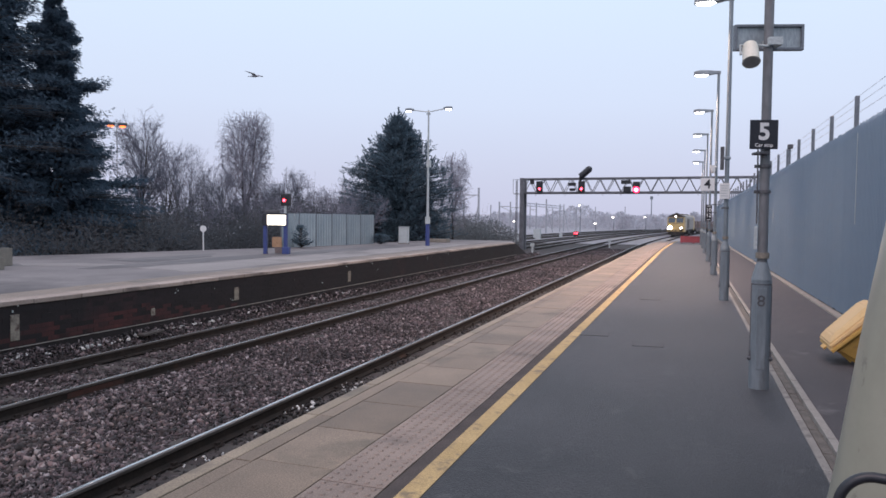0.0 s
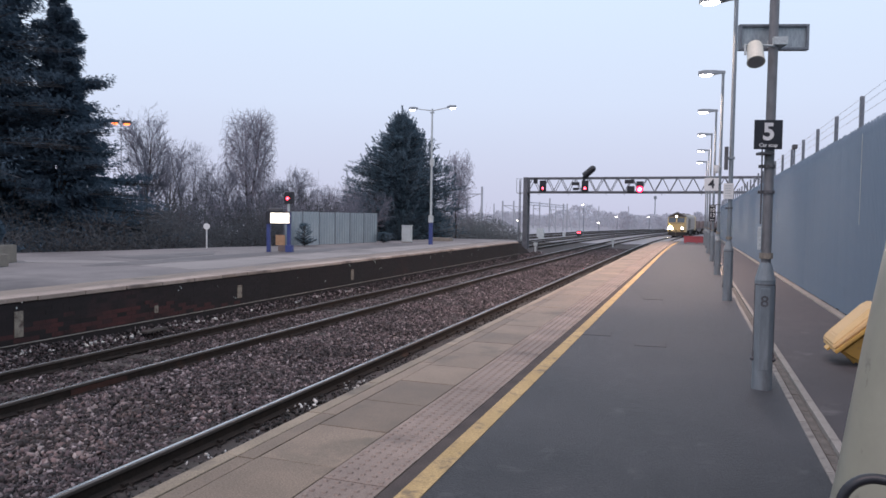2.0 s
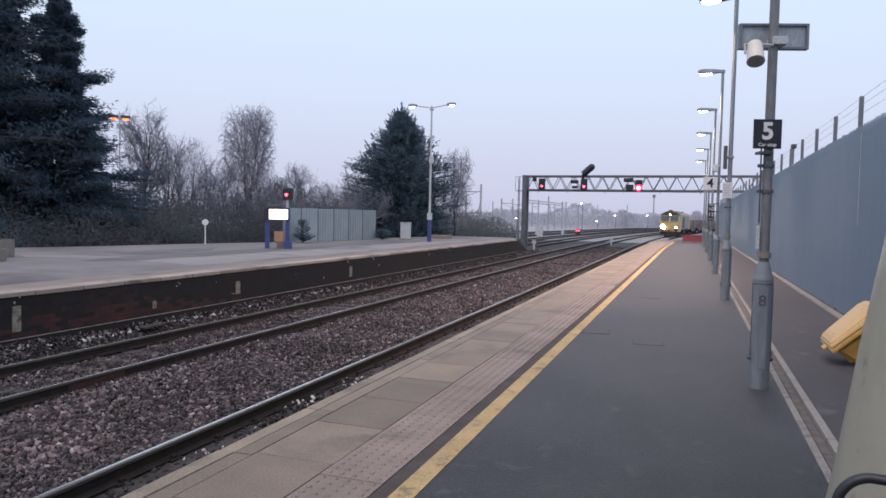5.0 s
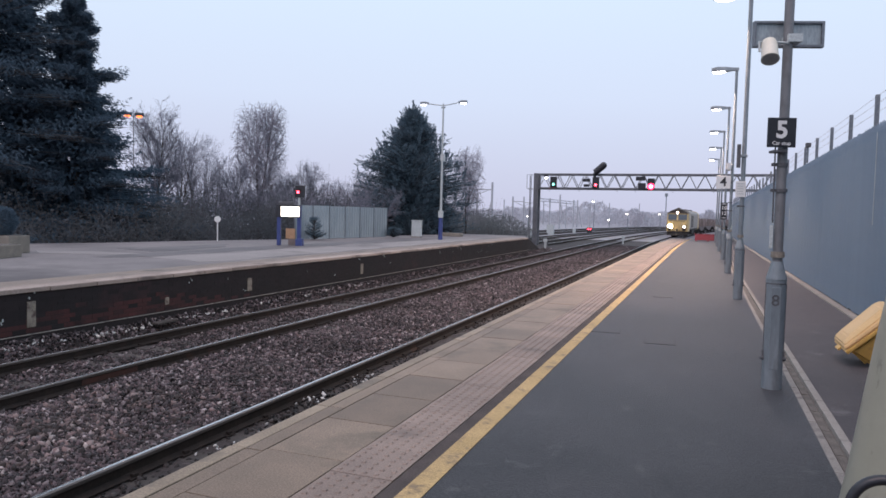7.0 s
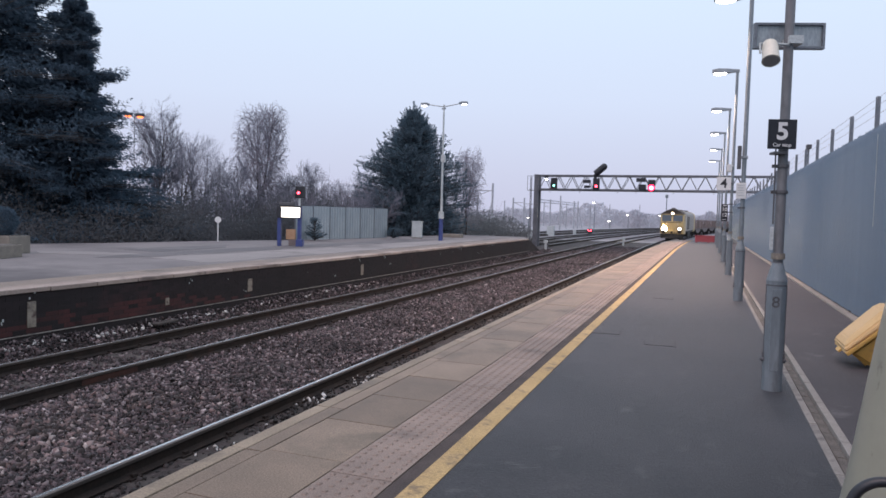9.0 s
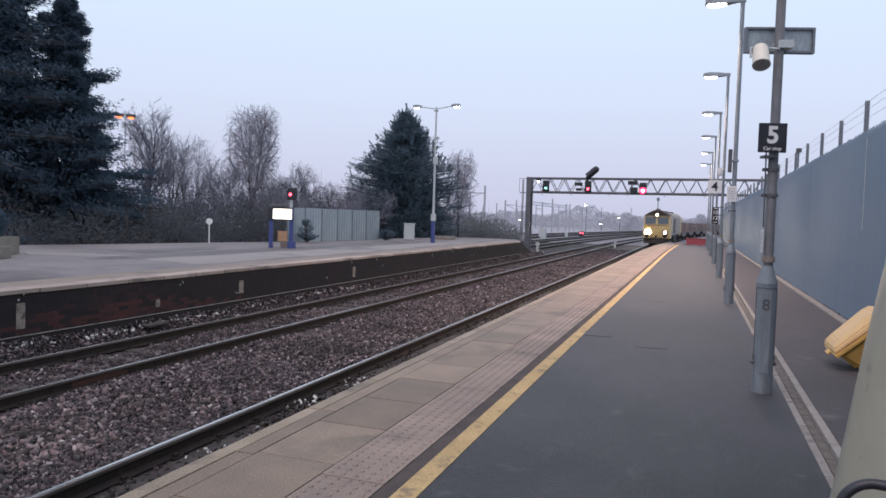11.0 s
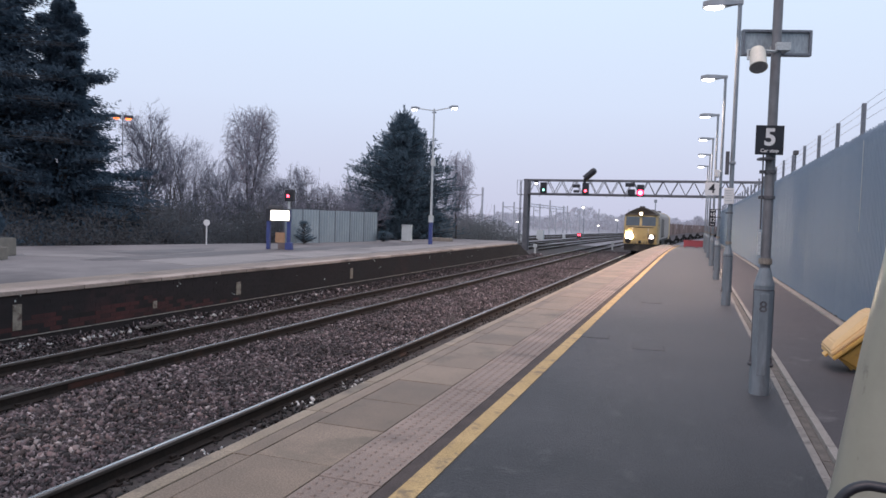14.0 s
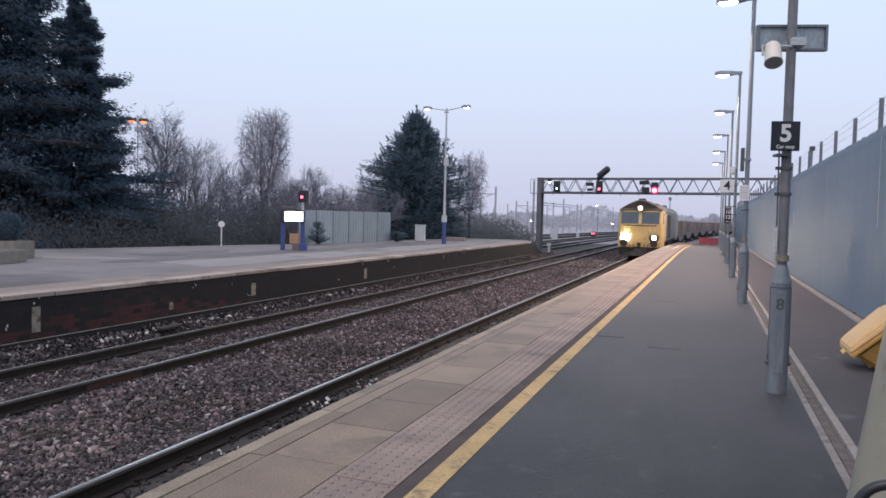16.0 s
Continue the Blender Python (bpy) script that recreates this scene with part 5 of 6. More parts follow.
def conifer(label, x, y, h, wide, seed, leaf, power, count, tufts, length, lift, base_z=-1.2, flat=0.05, hang=0.5, full=1.0, boughs=160, spread=0.20, shoots=0, core=0, jag=0.010, upturn=0.0):
    rg = random.Random(seed)
    t = thing("conifer", label, "tree", pose(x, y, base_z), group="evergreen trees")
    vs, fs = strands([(Vector((0, 0, 0)), Vector((0, 0, h * 0.5)), h * 0.02, h * 0.012), (Vector((0, 0, h * 0.5)), Vector((0, 0, h * 0.97)), h * 0.012, 0.02)], 10)
    raw("trunk", vs, fs, M_BARK, t, True)
    lv, lf, segs = [], [], []
    mains = []
    for k in range(boughs):
        f = min(0.985, ((k + rg.random()) / boughs) ** 1.3)
        a = k * 2.399 + rg.uniform(-0.4, 0.4)
        mains.append((f, a, rg.uniform(0.66, 1.22) + 0.10 * math.sin(2 * a + seed)))
    for i in range(count):
        f, a, reach = mains[i % boughs]
        f = min(0.995, max(0.0, f + rg.gauss(0, jag)))
        a += rg.gauss(0, spread) / max(0.35, 1 - f)
        z = h * (0.06 + 0.94 * f)
        ln = wide * min(1.0, max(0.01, 1 - f) / full) ** power * reach * rg.uniform(0.6, 1.04) + 0.10
        d = Vector((math.cos(a), math.sin(a), lift))
        p0 = Vector((0, 0, z))
        tip = p0 + d * ln + Vector((0, 0, -0.10 * ln * ln / max(wide, 1) * 1.2))
        segs.append((p0, tip, 0.03, 0.008))
        out = (tip - p0).normalized()
        side = out.cross(Vector((0, 0, 1))).normalized()
        for k in range(tufts):
            s = 0.22 + 0.78 * ((k + rg.random()) / tufts)
            q = rg.uniform(-1, 1)
            fan = (0.30 * ln * (1.1 - s) + 0.10) * q
            p = p0.lerp(tip, s) + side * fan + Vector((0, 0, rg.gauss(0, flat) * (1.15 - 0.75 * s) - 0.12 * abs(fan) + upturn * ln * (s * s - 0.5 * s)))
            blades(rg, p, (out + side * q * 0.9).normalized(), 2, length * (1.1 - 0.4 * s), length * 0.085, lv, lf, hang)
    for k in range(core):        # dense inner foliage round the trunk
        f, a = rg.random(), rg.uniform(0, 2 * math.pi)
        rad = wide * min(1.0, (1 - f) / full) ** power * 0.55 * rg.random() ** 0.5
        blades(rg, Vector((math.cos(a) * rad, math.sin(a) * rad, h * (0.04 + 0.86 * f))), Vector((math.cos(a), math.sin(a), -0.3)), 1, 0.36, 0.055, lv, lf, 0.3)
    for k in range(60):
        z = h * (0.93 + 0.085 * rg.random())
        blades(rg, Vector((rg.gauss(0, 0.05), rg.gauss(0, 0.05), z)), Vector((rg.gauss(0, 0.3), rg.gauss(0, 0.3), 1)), 2, length, length * 0.08, lv, lf, -0.3)
    if shoots:           # the leading shoot at the very top
        segs.append((Vector((0, 0, h * 0.95)), Vector((0, 0, h * 1.085)), 0.025, 0.006))
        for k in range(120):
            s = k / 120
            off = Vector((rg.gauss(0, 1), rg.gauss(0, 1), 0)) * 0.13 * (1 - s)
            blades(rg, Vector((0, 0, h * (0.95 + 0.135 * s))) + off, Vector((off.x * 3, off.y * 3, 1)).normalized(), 2, length * 0.8, length * 0.07, lv, lf, -0.4)
    for k in range(shoots):
        f, a = rg.random() ** 0.8, rg.uniform(0, 2 * math.pi)
        rad = wide * min(1.0, (1 - f) / full) ** power * rg.uniform(0.72, 0.98)
        p0 = Vector((math.cos(a) * rad, math.sin(a) * rad, h * (0.06 + 0.94 * f) + 0.22 * rad))
        d = Vector((math.cos(a) * 0.5 + rg.gauss(0, 0.2), math.sin(a) * 0.5 + rg.gauss(0, 0.2), 1.0)).normalized()
        size = rg.uniform(0.3, 0.8) * (0.85 + 0.15 * (1 - f))
        segs.append((p0, p0 + d * size, 0.012, 0.004))
        for q in range(26):
            s = q / 26
            off = Vector((rg.gauss(0, 1), rg.gauss(0, 1), rg.gauss(0, 1))) * 0.10 * (1 - s) * size
            blades(rg, p0 + d * size * s + off, d, 2, length * (0.9 - 0.4 * s), length * 0.08, lv, lf, -0.5)
    sv, sf = strands(segs, 3)
    tagged(raw("branch_wood", sv, sf, M_BOUGH, t), kind="stuff")
    raw("crown", lv, lf, leaf, t)
    return t


conifer("tall dark blue-green conifer with layered drooping branches", *bearing(-53.5, 34), 19.5, 6.2, 3, M_NEEDLE, 0.92, 1750, 36, 0.25, 0.02, flat=0.20, hang=0.6, boughs=105, spread=0.11, core=20000, jag=0.006, upturn=0.22)
conifer("slimmer dark conifer with a pointed top beside the tall one", *bearing(-48.4, 33), 11.6, 4.5, 6, M_NEEDLE, 1.0, 1350, 36, 0.23, 0.06, flat=0.15, hang=0.45, boughs=62, spread=0.10, core=8000, jag=0.006, upturn=0.24)
conifer("broad dark green conical cypress with an uneven outline", *bearing(-23.2, 46), 9.0, 3.75, 8, M_NEEDLE2, 0.80, 2100, 34, 0.22, 0.30, flat=0.12, hang=-0.5, full=0.62, boughs=110, spread=0.28, shoots=260, core=6000, jag=0.02)
bare_tree("tall bare deciduous tree with fine twigs", *bearing(-42.9, 47), 10.3, 1.95, 21, M_TWIG, M_BARK, limbs_no=26)
bare_tree("bare tree of many upswept stems", *bearing(-39.7, 45), 7.5, 1.8, 22, M_TWIG, M_BARK, "vase", limbs_no=24)
bare_tree("tall pale birch with drooping bare twigs", *bearing(-35.4, 48), 9.9, 2.15, 23, M_BIRCH, M_BARK, "birch", limbs_no=30)
bare_tree("bare young tree between the taller ones", *bearing(-37.4, 46), 6.2, 1.6, 33, M_TWIG, M_BARK, limbs_no=20)
bare_tree("bare young tree beside the birch", *bearing(-33.7, 50), 5.7, 1.7, 34, M_TWIG, M_BARK, limbs_no=20)
bare_tree("low spreading bare tree with fine twigs", *bearing(-31.8, 50), 6.3, 1.7, 24, M_TWIG, M_BARK, limbs_no=18, lean=0.5)
bare_tree("low bare tree behind the fence", *bearing(-29.4, 51), 5.1, 1.6, 25, M_TWIG, M_BARK, limbs_no=14)
bare_tree("low bare tree beside the cypress", *bearing(-27.1, 49), 5.4, 1.7, 28, M_TWIG, M_BARK, limbs_no=16)
bare_tree("slim bare birch beside the cypress", *bearing(-18.7, 54), 7.9, 1.6, 26, M_BIRCH, M_BARK, "birch", limbs_no=18)
bare_tree("bare tree with a dense crown behind the conifer", *bearing(-41.2, 52), 8.2, 1.7, 27, M_TWIG, M_BARK, limbs_no=18)
shrub = bare_tree("dense bare shrub of thin grey-brown twigs", *bearing(-38, 43), 3.6, 1.7, 31, M_TWIG, M_BARK, "vase", group="bare shrubs", limbs_no=13)
rg = random.Random(77)
for k in range(16):
    m = pose(*bearing(-46.5 + k * 1.35 + rg.uniform(-0.5, 0.5), rg.uniform(41, 50)), -1.2, 0, 0, rg.uniform(0, 360))
    copy_thing(shrub, m).scale = [rg.uniform(0.85, 1.2)] * 3
conifer("small grey-green evergreen seedling against the fence", -16.05, 26.7, 0.95, 0.42, 14, M_NEEDLE2, 0.6, 46, 12, 0.12, 0.5, base_z=-0.02, flat=0.03, hang=-0.6, boughs=34)
conifer("low grey-green bush at the end of the fence", -15.3, 33.4, 0.45, 0.5, 15, M_NEEDLE2, 0.5, 70, 12, 0.12, 0.5, base_z=-0.02, flat=0.03, hang=-0.6, boughs=34)
for (px_, py_, top_) in ((-17.0, 12.9, 0.46),):
    lv_, lf_ = [], []
    rg = random.Random(19)
    for _ in range(2600):
        v_ = Vector((rg.gauss(0, 1), rg.gauss(0, 1), rg.gauss(0, 1))).normalized()
        r_ = rg.uniform(0.75, 1.0)
        blades(rg, Vector((px_ - 0.05 + v_.x * 0.36 * r_, py_ + v_.y * 0.36 * r_, top_ + 0.36 + v_.z * 0.38 * r_)), v_, 1, 0.06, 0.02, lv_, lf_, 0)
    tagged(raw("clipped_shrub", lv_, lf_, M_NEEDLE), "dark clipped evergreen shrub growing in the planter", "shrub")
# pale droppings and chips on the wall and platform edge
rg = random.Random(23)
b = B()
for _ in range(22):
    y = rg.uniform(5, 34)
    z = -0.12 - 0.42 * rg.random() ** 2
    for q in range(rg.randint(1, 3)):
        s_ = rg.uniform(0.005, 0.012)
        yy, zz = y + rg.gauss(0, 0.05), z + rg.gauss(0, 0.04)
        box(b, (OPP + 0.064, yy - s_, zz - s_ * rg.uniform(1, 3)), (OPP + 0.0712, yy + s_, zz + s_))
tagged(part("paint_chips", b, M_CAB), "pale droppings and chips on the platform wall", "stains", kind="stuff")


def scrub(name, label, spots, seed, leaf, n, size):
    """Low tangled growth: clumps of small leaf blades over sticks."""
    rg = random.Random(seed)
    lv, lf, segs = [], [], []
    for x, y, rad, top, z0 in spots:
        for _ in range(n):
            a, q = rg.uniform(0, 2 * math.pi), rg.random() ** 0.5
            z = z0 + (top - z0) * rg.random() ** 0.7 * (1 - 0.55 * q * q)
            p = Vector((x + math.cos(a) * q * rad, y + math.sin(a) * q * rad, z))
            blades(rg, p, Vector((rg.uniform(-1, 1), rg.uniform(-1, 1), 0.4)), 2, size, size * 0.3, lv, lf, 0.1)
        for _ in range(7):
            a, q = rg.uniform(0, 2 * math.pi), rg.random() ** 0.5
            p = Vector((x + math.cos(a) * q * rad * 0.7, y + math.sin(a) * q * rad * 0.7, z0))
            segs.append((p, p + Vector((rg.uniform(-1.1, 1.1), rg.uniform(-1.1, 1.1), (top - z0) * rg.uniform(0.7, 1.3))), 0.010, 0.004))
    ob = raw(name, lv, lf, leaf)
    tagged(ob, label, "undergrowth", kind="stuff")
    sv, sf = strands(segs, 3)
    tagged(raw("scrub_stems", sv, sf, M_BARK), "thin bare stems in the undergrowth", "undergrowth", kind="stuff")


rg = random.Random(9)
BACK = [(-30, 2), (-21.5, 14.5), (-19.6, 18.6), (-18.4, 23.2), (-17.2, 27.4), (-16.9, 34), (-16, 40), (-14.6, 44)]
near, behind = [], []
for (x0, y0), (x1, y1) in zip(BACK, BACK[1:]):
    m = max(3, int(math.hypot(x1 - x0, y1 - y0) / 1.1))
    for k in range(m):
        f = k / m
        x, y = x0 + (x1 - x0) * f, y0 + (y1 - y0) * f
        if not 24.5 < y < 42:
            near.append((x - 1.3 + rg.uniform(-0.3, 0.3), y + 0.6, 1.25, rg.uniform(0.35, 1.5), -0.9))
        behind.append((x - 3.4 + rg.uniform(-0.8, 0.8), y + 2.2, 1.9, rg.uniform(0.9, 2.6), -1.2))
        behind.append((x - 6.6 + rg.uniform(-1, 1), y + 4.5, 2.4, rg.uniform(1.2, 3.3), -1.2))
thicket = []
for (x0, y0), (x1, y1) in zip(BACK[:-1], BACK[1:]):
    m = max(2, int(math.hypot(x1 - x0, y1 - y0) / 2.4))
    for k in range(m):
        f = k / m
        thicket.append((x0 + (x1 - x0) * f - 11 + rg.uniform(-1, 1), y0 + (y1 - y0) * f + 8, 3.0, rg.uniform(1.4, 3.0), -1.3))
scrub("thicket", "dark tangled thicket deep under the trees", thicket, 54, M_SCRUB, 900, 0.19)
scrub("brambles", "dark brown and green brambles along the platform's back", near, 51, M_SCRUB, 900, 0.085)
scrub("undergrowth", "dark tangled undergrowth below the trees", behind, 52, M_SCRUB, 1250, 0.105)
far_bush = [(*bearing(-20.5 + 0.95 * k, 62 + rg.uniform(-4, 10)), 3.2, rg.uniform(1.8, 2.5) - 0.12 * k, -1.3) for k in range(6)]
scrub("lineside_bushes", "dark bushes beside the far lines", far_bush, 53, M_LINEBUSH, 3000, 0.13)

# ---- railway yard and distance ----
vs, fs = [], []
rg = random.Random(4)
N = 420
for k in range(N + 1):
    az = -75 + 125 * k / N
    r = 330 + 12 * math.sin(k * 0.21)
    x, y = bearing(az, r)
    top = 3.3 + 0.35 * noise.noise(Vector((k * 0.045, 0, 0))) + 0.7 * noise.noise(Vector((k * 0.31, 5, 0))) + 1.3 * rg.random()
    for dx, z in ((0, -1.4), (0, top * 0.6), (8, top), (30, top * 0.8), (36, -1.4)):
        vs.append((x * (1 + dx / r), y * (1 + dx / r), z))
for k in range(N):
    for j in range(4):
        fs.append((5 * k + j, 5 * k + j + 1, 5 * k + j + 6, 5 * k + j + 5))
tagged(raw("distant_woods", vs, fs, M_HILL), "low distant belt of winter woods, coloured pale for haze", "woods", kind="stuff")


def far_crowns(name, label, spots, seed, n):
    """Far-off bare crowns as many small blades, their haze put into the colour."""
    rg = random.Random(seed)
    lv, lf = [], []
    for x, y, rad, top in spots:
        for _ in range(n):
            a, q, f = rg.uniform(0, 2 * math.pi), rg.random() ** 0.5, rg.random()
            w = rad * (1 - 0.8 * f ** 2.2)
            blades(rg, Vector((x + math.cos(a) * q * w, y + math.sin(a) * q * w, -1.3 + (top + 1.3) * f)), Vector((math.cos(a) * 0.4, math.sin(a) * 0.4, 1)), 1, 0.9, 0.16, lv, lf, 0)
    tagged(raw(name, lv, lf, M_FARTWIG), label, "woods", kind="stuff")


rg = random.Random(31)
far_crowns("far_trees", "bare trees beyond the railway yard, coloured pale for haze", [(*bearing(-19 + 0.55 * k, rg.uniform(205, 280)), rg.uniform(3, 5.5), 2.4 + 3.2 * max(0.0, 1 - abs(k - 19) / 4.0) + rg.uniform(0, 1.4)) for k in range(40)], 32, 420)


def mast(deg, r, h, lean=0.0, arm=0.0):
    x, y = bearing(deg, r)
    t = thing("catenary_mast", "thin grey steel overhead-line mast in the yard", "mast", pose(x, y, -1.3), group="catenary masts")
    part("mast", box(B(), (-0.13, -0.13, 0), (0.13, 0.13, h), 0.02), M_MAST, t)
    if lean:
        part("stay", rod(B(), (lean, 0, 0), (0.1, 0, h * 0.75), 0.09, 0.09, 6), M_MAST, t)
    if arm:
        part("arm", box(B(), (min(0, arm), -0.06, h * 0.84), (max(0, arm), 0.06, h * 0.84 + 0.14)), M_MAST, t)
        part("insulator", rod(B(), (arm, 0, h * 0.72), (arm * 0.2, 0, h * 0.84), 0.05, 0.05, 6), M_MAST, t)


for deg, r, h, lean, arm in ((-16.6, 110, 7.7, -1.0, -3.0), (-17.8, 125, 6.4, 0, 0), (-14.9, 135, 6.2, 0, 2), (-14.0, 150, 6.6, 1.2, 0), (-13.2, 160, 6.5, 0, -2.5),
                             (-12.9, 140, 7.0, -1.4, 0), (-11.9, 165, 6.8, 0, 0), (-11.1, 150, 7.2, 1.5, 0), (-10.0, 170, 6.6, 0, 0), (-9.7, 175, 6.7, 1.2, 0),
                             (-15.6, 190, 6.8, 0, 0), (-12.4, 210, 7, 0, 2), (-10.6, 220, 7, 0, -2), (-7.2, 240, 7.5, 0, 0), (-4.9, 260, 8, 0, 0), (-8.7, 200, 6.5, 0, 0)):
    mast(deg, r, h, lean, arm)
portal = thing("catenary_portal", "grey lattice catenary portal over the sidings", "gantry")
pa, pb = Vector((*bearing(-12.9, 140), 4.3)), Vector((*bearing(-9.8, 172), 4.3))
for dz in (0, 0.55):
    part("beam", rod(B(), pa + Vector((0, 0, dz)), pb + Vector((0, 0, dz)), 0.07, 0.07, 6), M_MAST, portal)
for k in range(18):
    a, c = pa.lerp(pb, k / 18), pa.lerp(pb, (k + 1) / 18)
    u, w2 = (a, c + Vector((0, 0, 0.55))) if k % 2 else (a + Vector((0, 0, 0.55)), c)
    part("lattice_bar", rod(B(), u, w2, 0.04, 0.04, 4), M_MAST, portal)


def yard_lamp(deg, r, z, g=None, size=0.16):
    x, y = bearing(deg, r)
    t = thing("yard_lamp", "distant lit lamp on a slim column in the yard", "lamp post", pose(x, y, -1.3), group="yard lamps")
    part("column", rod(B(), (0, 0, 0), (0, 0, z + 1.3), 0.07, 0.05, 8), M_GALV, t)
    part("lamp_head", box(B(), (-0.45, -0.15, z + 1.3), (0.15, 0.15, z + 1.42), 0.03), M_GALV, t)
    b = B()
    bmesh.ops.create_uvsphere(b, u_segments=12, v_segments=6, radius=1, matrix=Matrix.Translation((-0.2, -0.02, z + 1.26)) @ Matrix.Diagonal((size * 1.9, size, size * 0.9, 1)))
    part("lens", b, g or G_YARD, t, "glowing lens")


for deg, r, z, s in ((-8.38, 120, 4.0, 0.11), (-7.15, 150, 0.9, 0.13), (-5.75, 150, 2.2, 0.11), (-3.3, 165, 2.4, 0.11), (-13.6, 130, 1.2, 0.09), (-48.5, 62, 1.0, 0.06)):
    yard_lamp(deg, r, z, None, s)
x, y = bearing(-44.5, 45)
sod = thing("street_lamp", "twin sodium street lamp glowing orange among the trees", "street lamp", pose(x, y, -1.2, 0, 0, 40))
part("column", rod(B(), (0, 0.1, 0), (0, 0.1, 7.9), 0.03, 0.02, 10), M_SHAFT, sod)
for s in (-0.32, 0.32):
    part("lamp_head", box(B(), (s - 0.25, -0.15, 7.78), (s + 0.25, 0.2, 7.95), 0.04), M_DARKSTEEL, sod)
    b = B()
    bmesh.ops.create_uvsphere(b, u_segments=12, v_segments=6, radius=1, matrix=Matrix.Translation((s, 0, 7.74)) @ Matrix.Diagonal((0.17, 0.12, 0.07, 1)))
    part("lens", b, G_SODIUM, sod, "glowing orange lens")
x, y = bearing(-8.7, 108)
gs = thing("ground_signal", "low ground signal showing red in the yard", "railway signal", pose(x, y, -1.3))
part("case", box(B(), (-0.35, 0, 0), (0.35, 0.2, 1.05), 0.03), M_BLACK, gs)
for s in (-0.17, 0.15):
    part("lens", rod(B(), (s, -0.02, 0.78), (s, 0.0, 0.78), 0.10, 0.10, 12), G_RED, gs, "glowing red lens")


def van(deg, r, rz):
    x, y = bearing(deg, r)
    t = thing("van", "distant white van parked beyond the yard", "van", pose(x, y, -1.3, 0, 0, rz), group="parked vans")
    b = B()
    prof = [(-2.4, 0.4), (2.3, 0.4), (2.4, 1.0), (1.9, 1.15), (1.3, 2.0), (-2.3, 2.15), (-2.45, 1.9)]
    loft(b, [[(px, yy, pz) for px, pz in prof] for yy in (-0.95, 0.95)])
    part("body", b, M_WHITE, t)
    part("window", box(B(), (1.35, -0.96, 1.2), (1.75, -0.94, 1.75)), M_GLASS, t)
    for px in (-1.5, 1.6):
        for yy in (-0.9, 0.9):
            part("wheel", rod(B(), (px, yy - 0.1, 0.34), (px, yy + 0.1, 0.34), 0.34, 0.34, 14), M_UNDER, t)


van(-4.7, 305, 5)
for deg, r, w, d, h in ((-11.8, 92, 0.9, 0.6, 1.5), (-13.4, 80, 0.6, 0.5, 1.2), (-9.9, 100, 0.4, 0.3, 0.9)):
    x, y = bearing(deg, r)
    c = thing("lineside_cabinet", "pale lineside equipment cabinet in the yard", "cabinet", pose(x, y, -1.3), group="lineside cabinets")
    part("body", box(B(), (-w / 2, -d / 2, 0.05), (w / 2, d / 2, h), 0.03), M_CAB, c)
    part("plinth", box(B(), (-w / 2 - 0.05, -d / 2 - 0.05, 0), (w / 2 + 0.05, d / 2 + 0.05, 0.1)), M_CONC, c)
for x, y in ((-10.9, 50.5), (-7.0, 66)):
    c = thing("lineside_marker", "short white lineside marker post", "marker post", pose(x, y, -1.1), group="lineside markers")
    part("post", box(B(), (-0.07, -0.05, 0), (0.07, 0.05, 0.62), 0.01), M_CAB, c)
    part("cap", box(B(), (-0.14, -0.06, 0.5), (0.14, 0.06, 0.75), 0.02), M_CAB, c)
wt_ = thing("lighting_tower", "tall slim lighting tower far beyond the lines", "tower", pose(*bearing(-2.9, 320), -1.3))
part("column", rod(B(), (0, 0, 0), (0, 0, 13), 0.25, 0.18, 8), M_GALV, wt_)
part("head", box(B(), (-0.6, -0.3, 12.4), (0.6, 0.3, 13.8), 0.1), M_GALV, wt_)


# ---- the train ----
def wheelset(parent, y, r):
    b = B()
    rod(b, (-0.95, 0, 0), (0.95, 0, 0), 0.07, 0.07, 10)
    for s in (-1, 1):
        rod(b, (0.69 * s, 0, 0), (0.82 * s, 0, 0), r, r, 28)
        rod(b, (0.66 * s, 0, 0), (0.69 * s, 0, 0), r + 0.028, r + 0.028, 28)
        for k in range(6):
            a = k * math.pi / 3
            rod(b, (0.83 * s, 0.2 * math.cos(a), 0.2 * math.sin(a)), (0.815 * s, 0.36 * math.cos(a), 0.36 * math.sin(a)), 0.03, 0.03, 5)
    w = part("wheelset", b, M_UNDER, parent)
    w.location = (0, y, r)
    w["roll"] = r
    return w


WHEELS = []


def bogie(parent, y, gaps, r, half):
    b = B()
    for s in (-1, 1):
        box(b, (0.95 * s - 0.09, -half, 0.42), (0.95 * s + 0.09, half, 0.80), 0.03)
        for g in gaps:
            box(b, (1.0 * s - 0.14, g - 0.17, 0.36), (1.0 * s + 0.14, g + 0.17, 0.72), 0.03)
            rod(b, (1.0 * s, g + 0.35, 0.55), (1.0 * s, g + 0.35, 0.9), 0.09, 0.09, 8)
    box(b, (-0.9, -0.3, 0.45), (0.9, 0.3, 0.85), 0.03)
    f = part("bogie", b, M_UNDER, parent)
    f.location.y = y
    for g in gaps:
        WHEELS.append((wheelset(f, g, r), g, r))
    return f


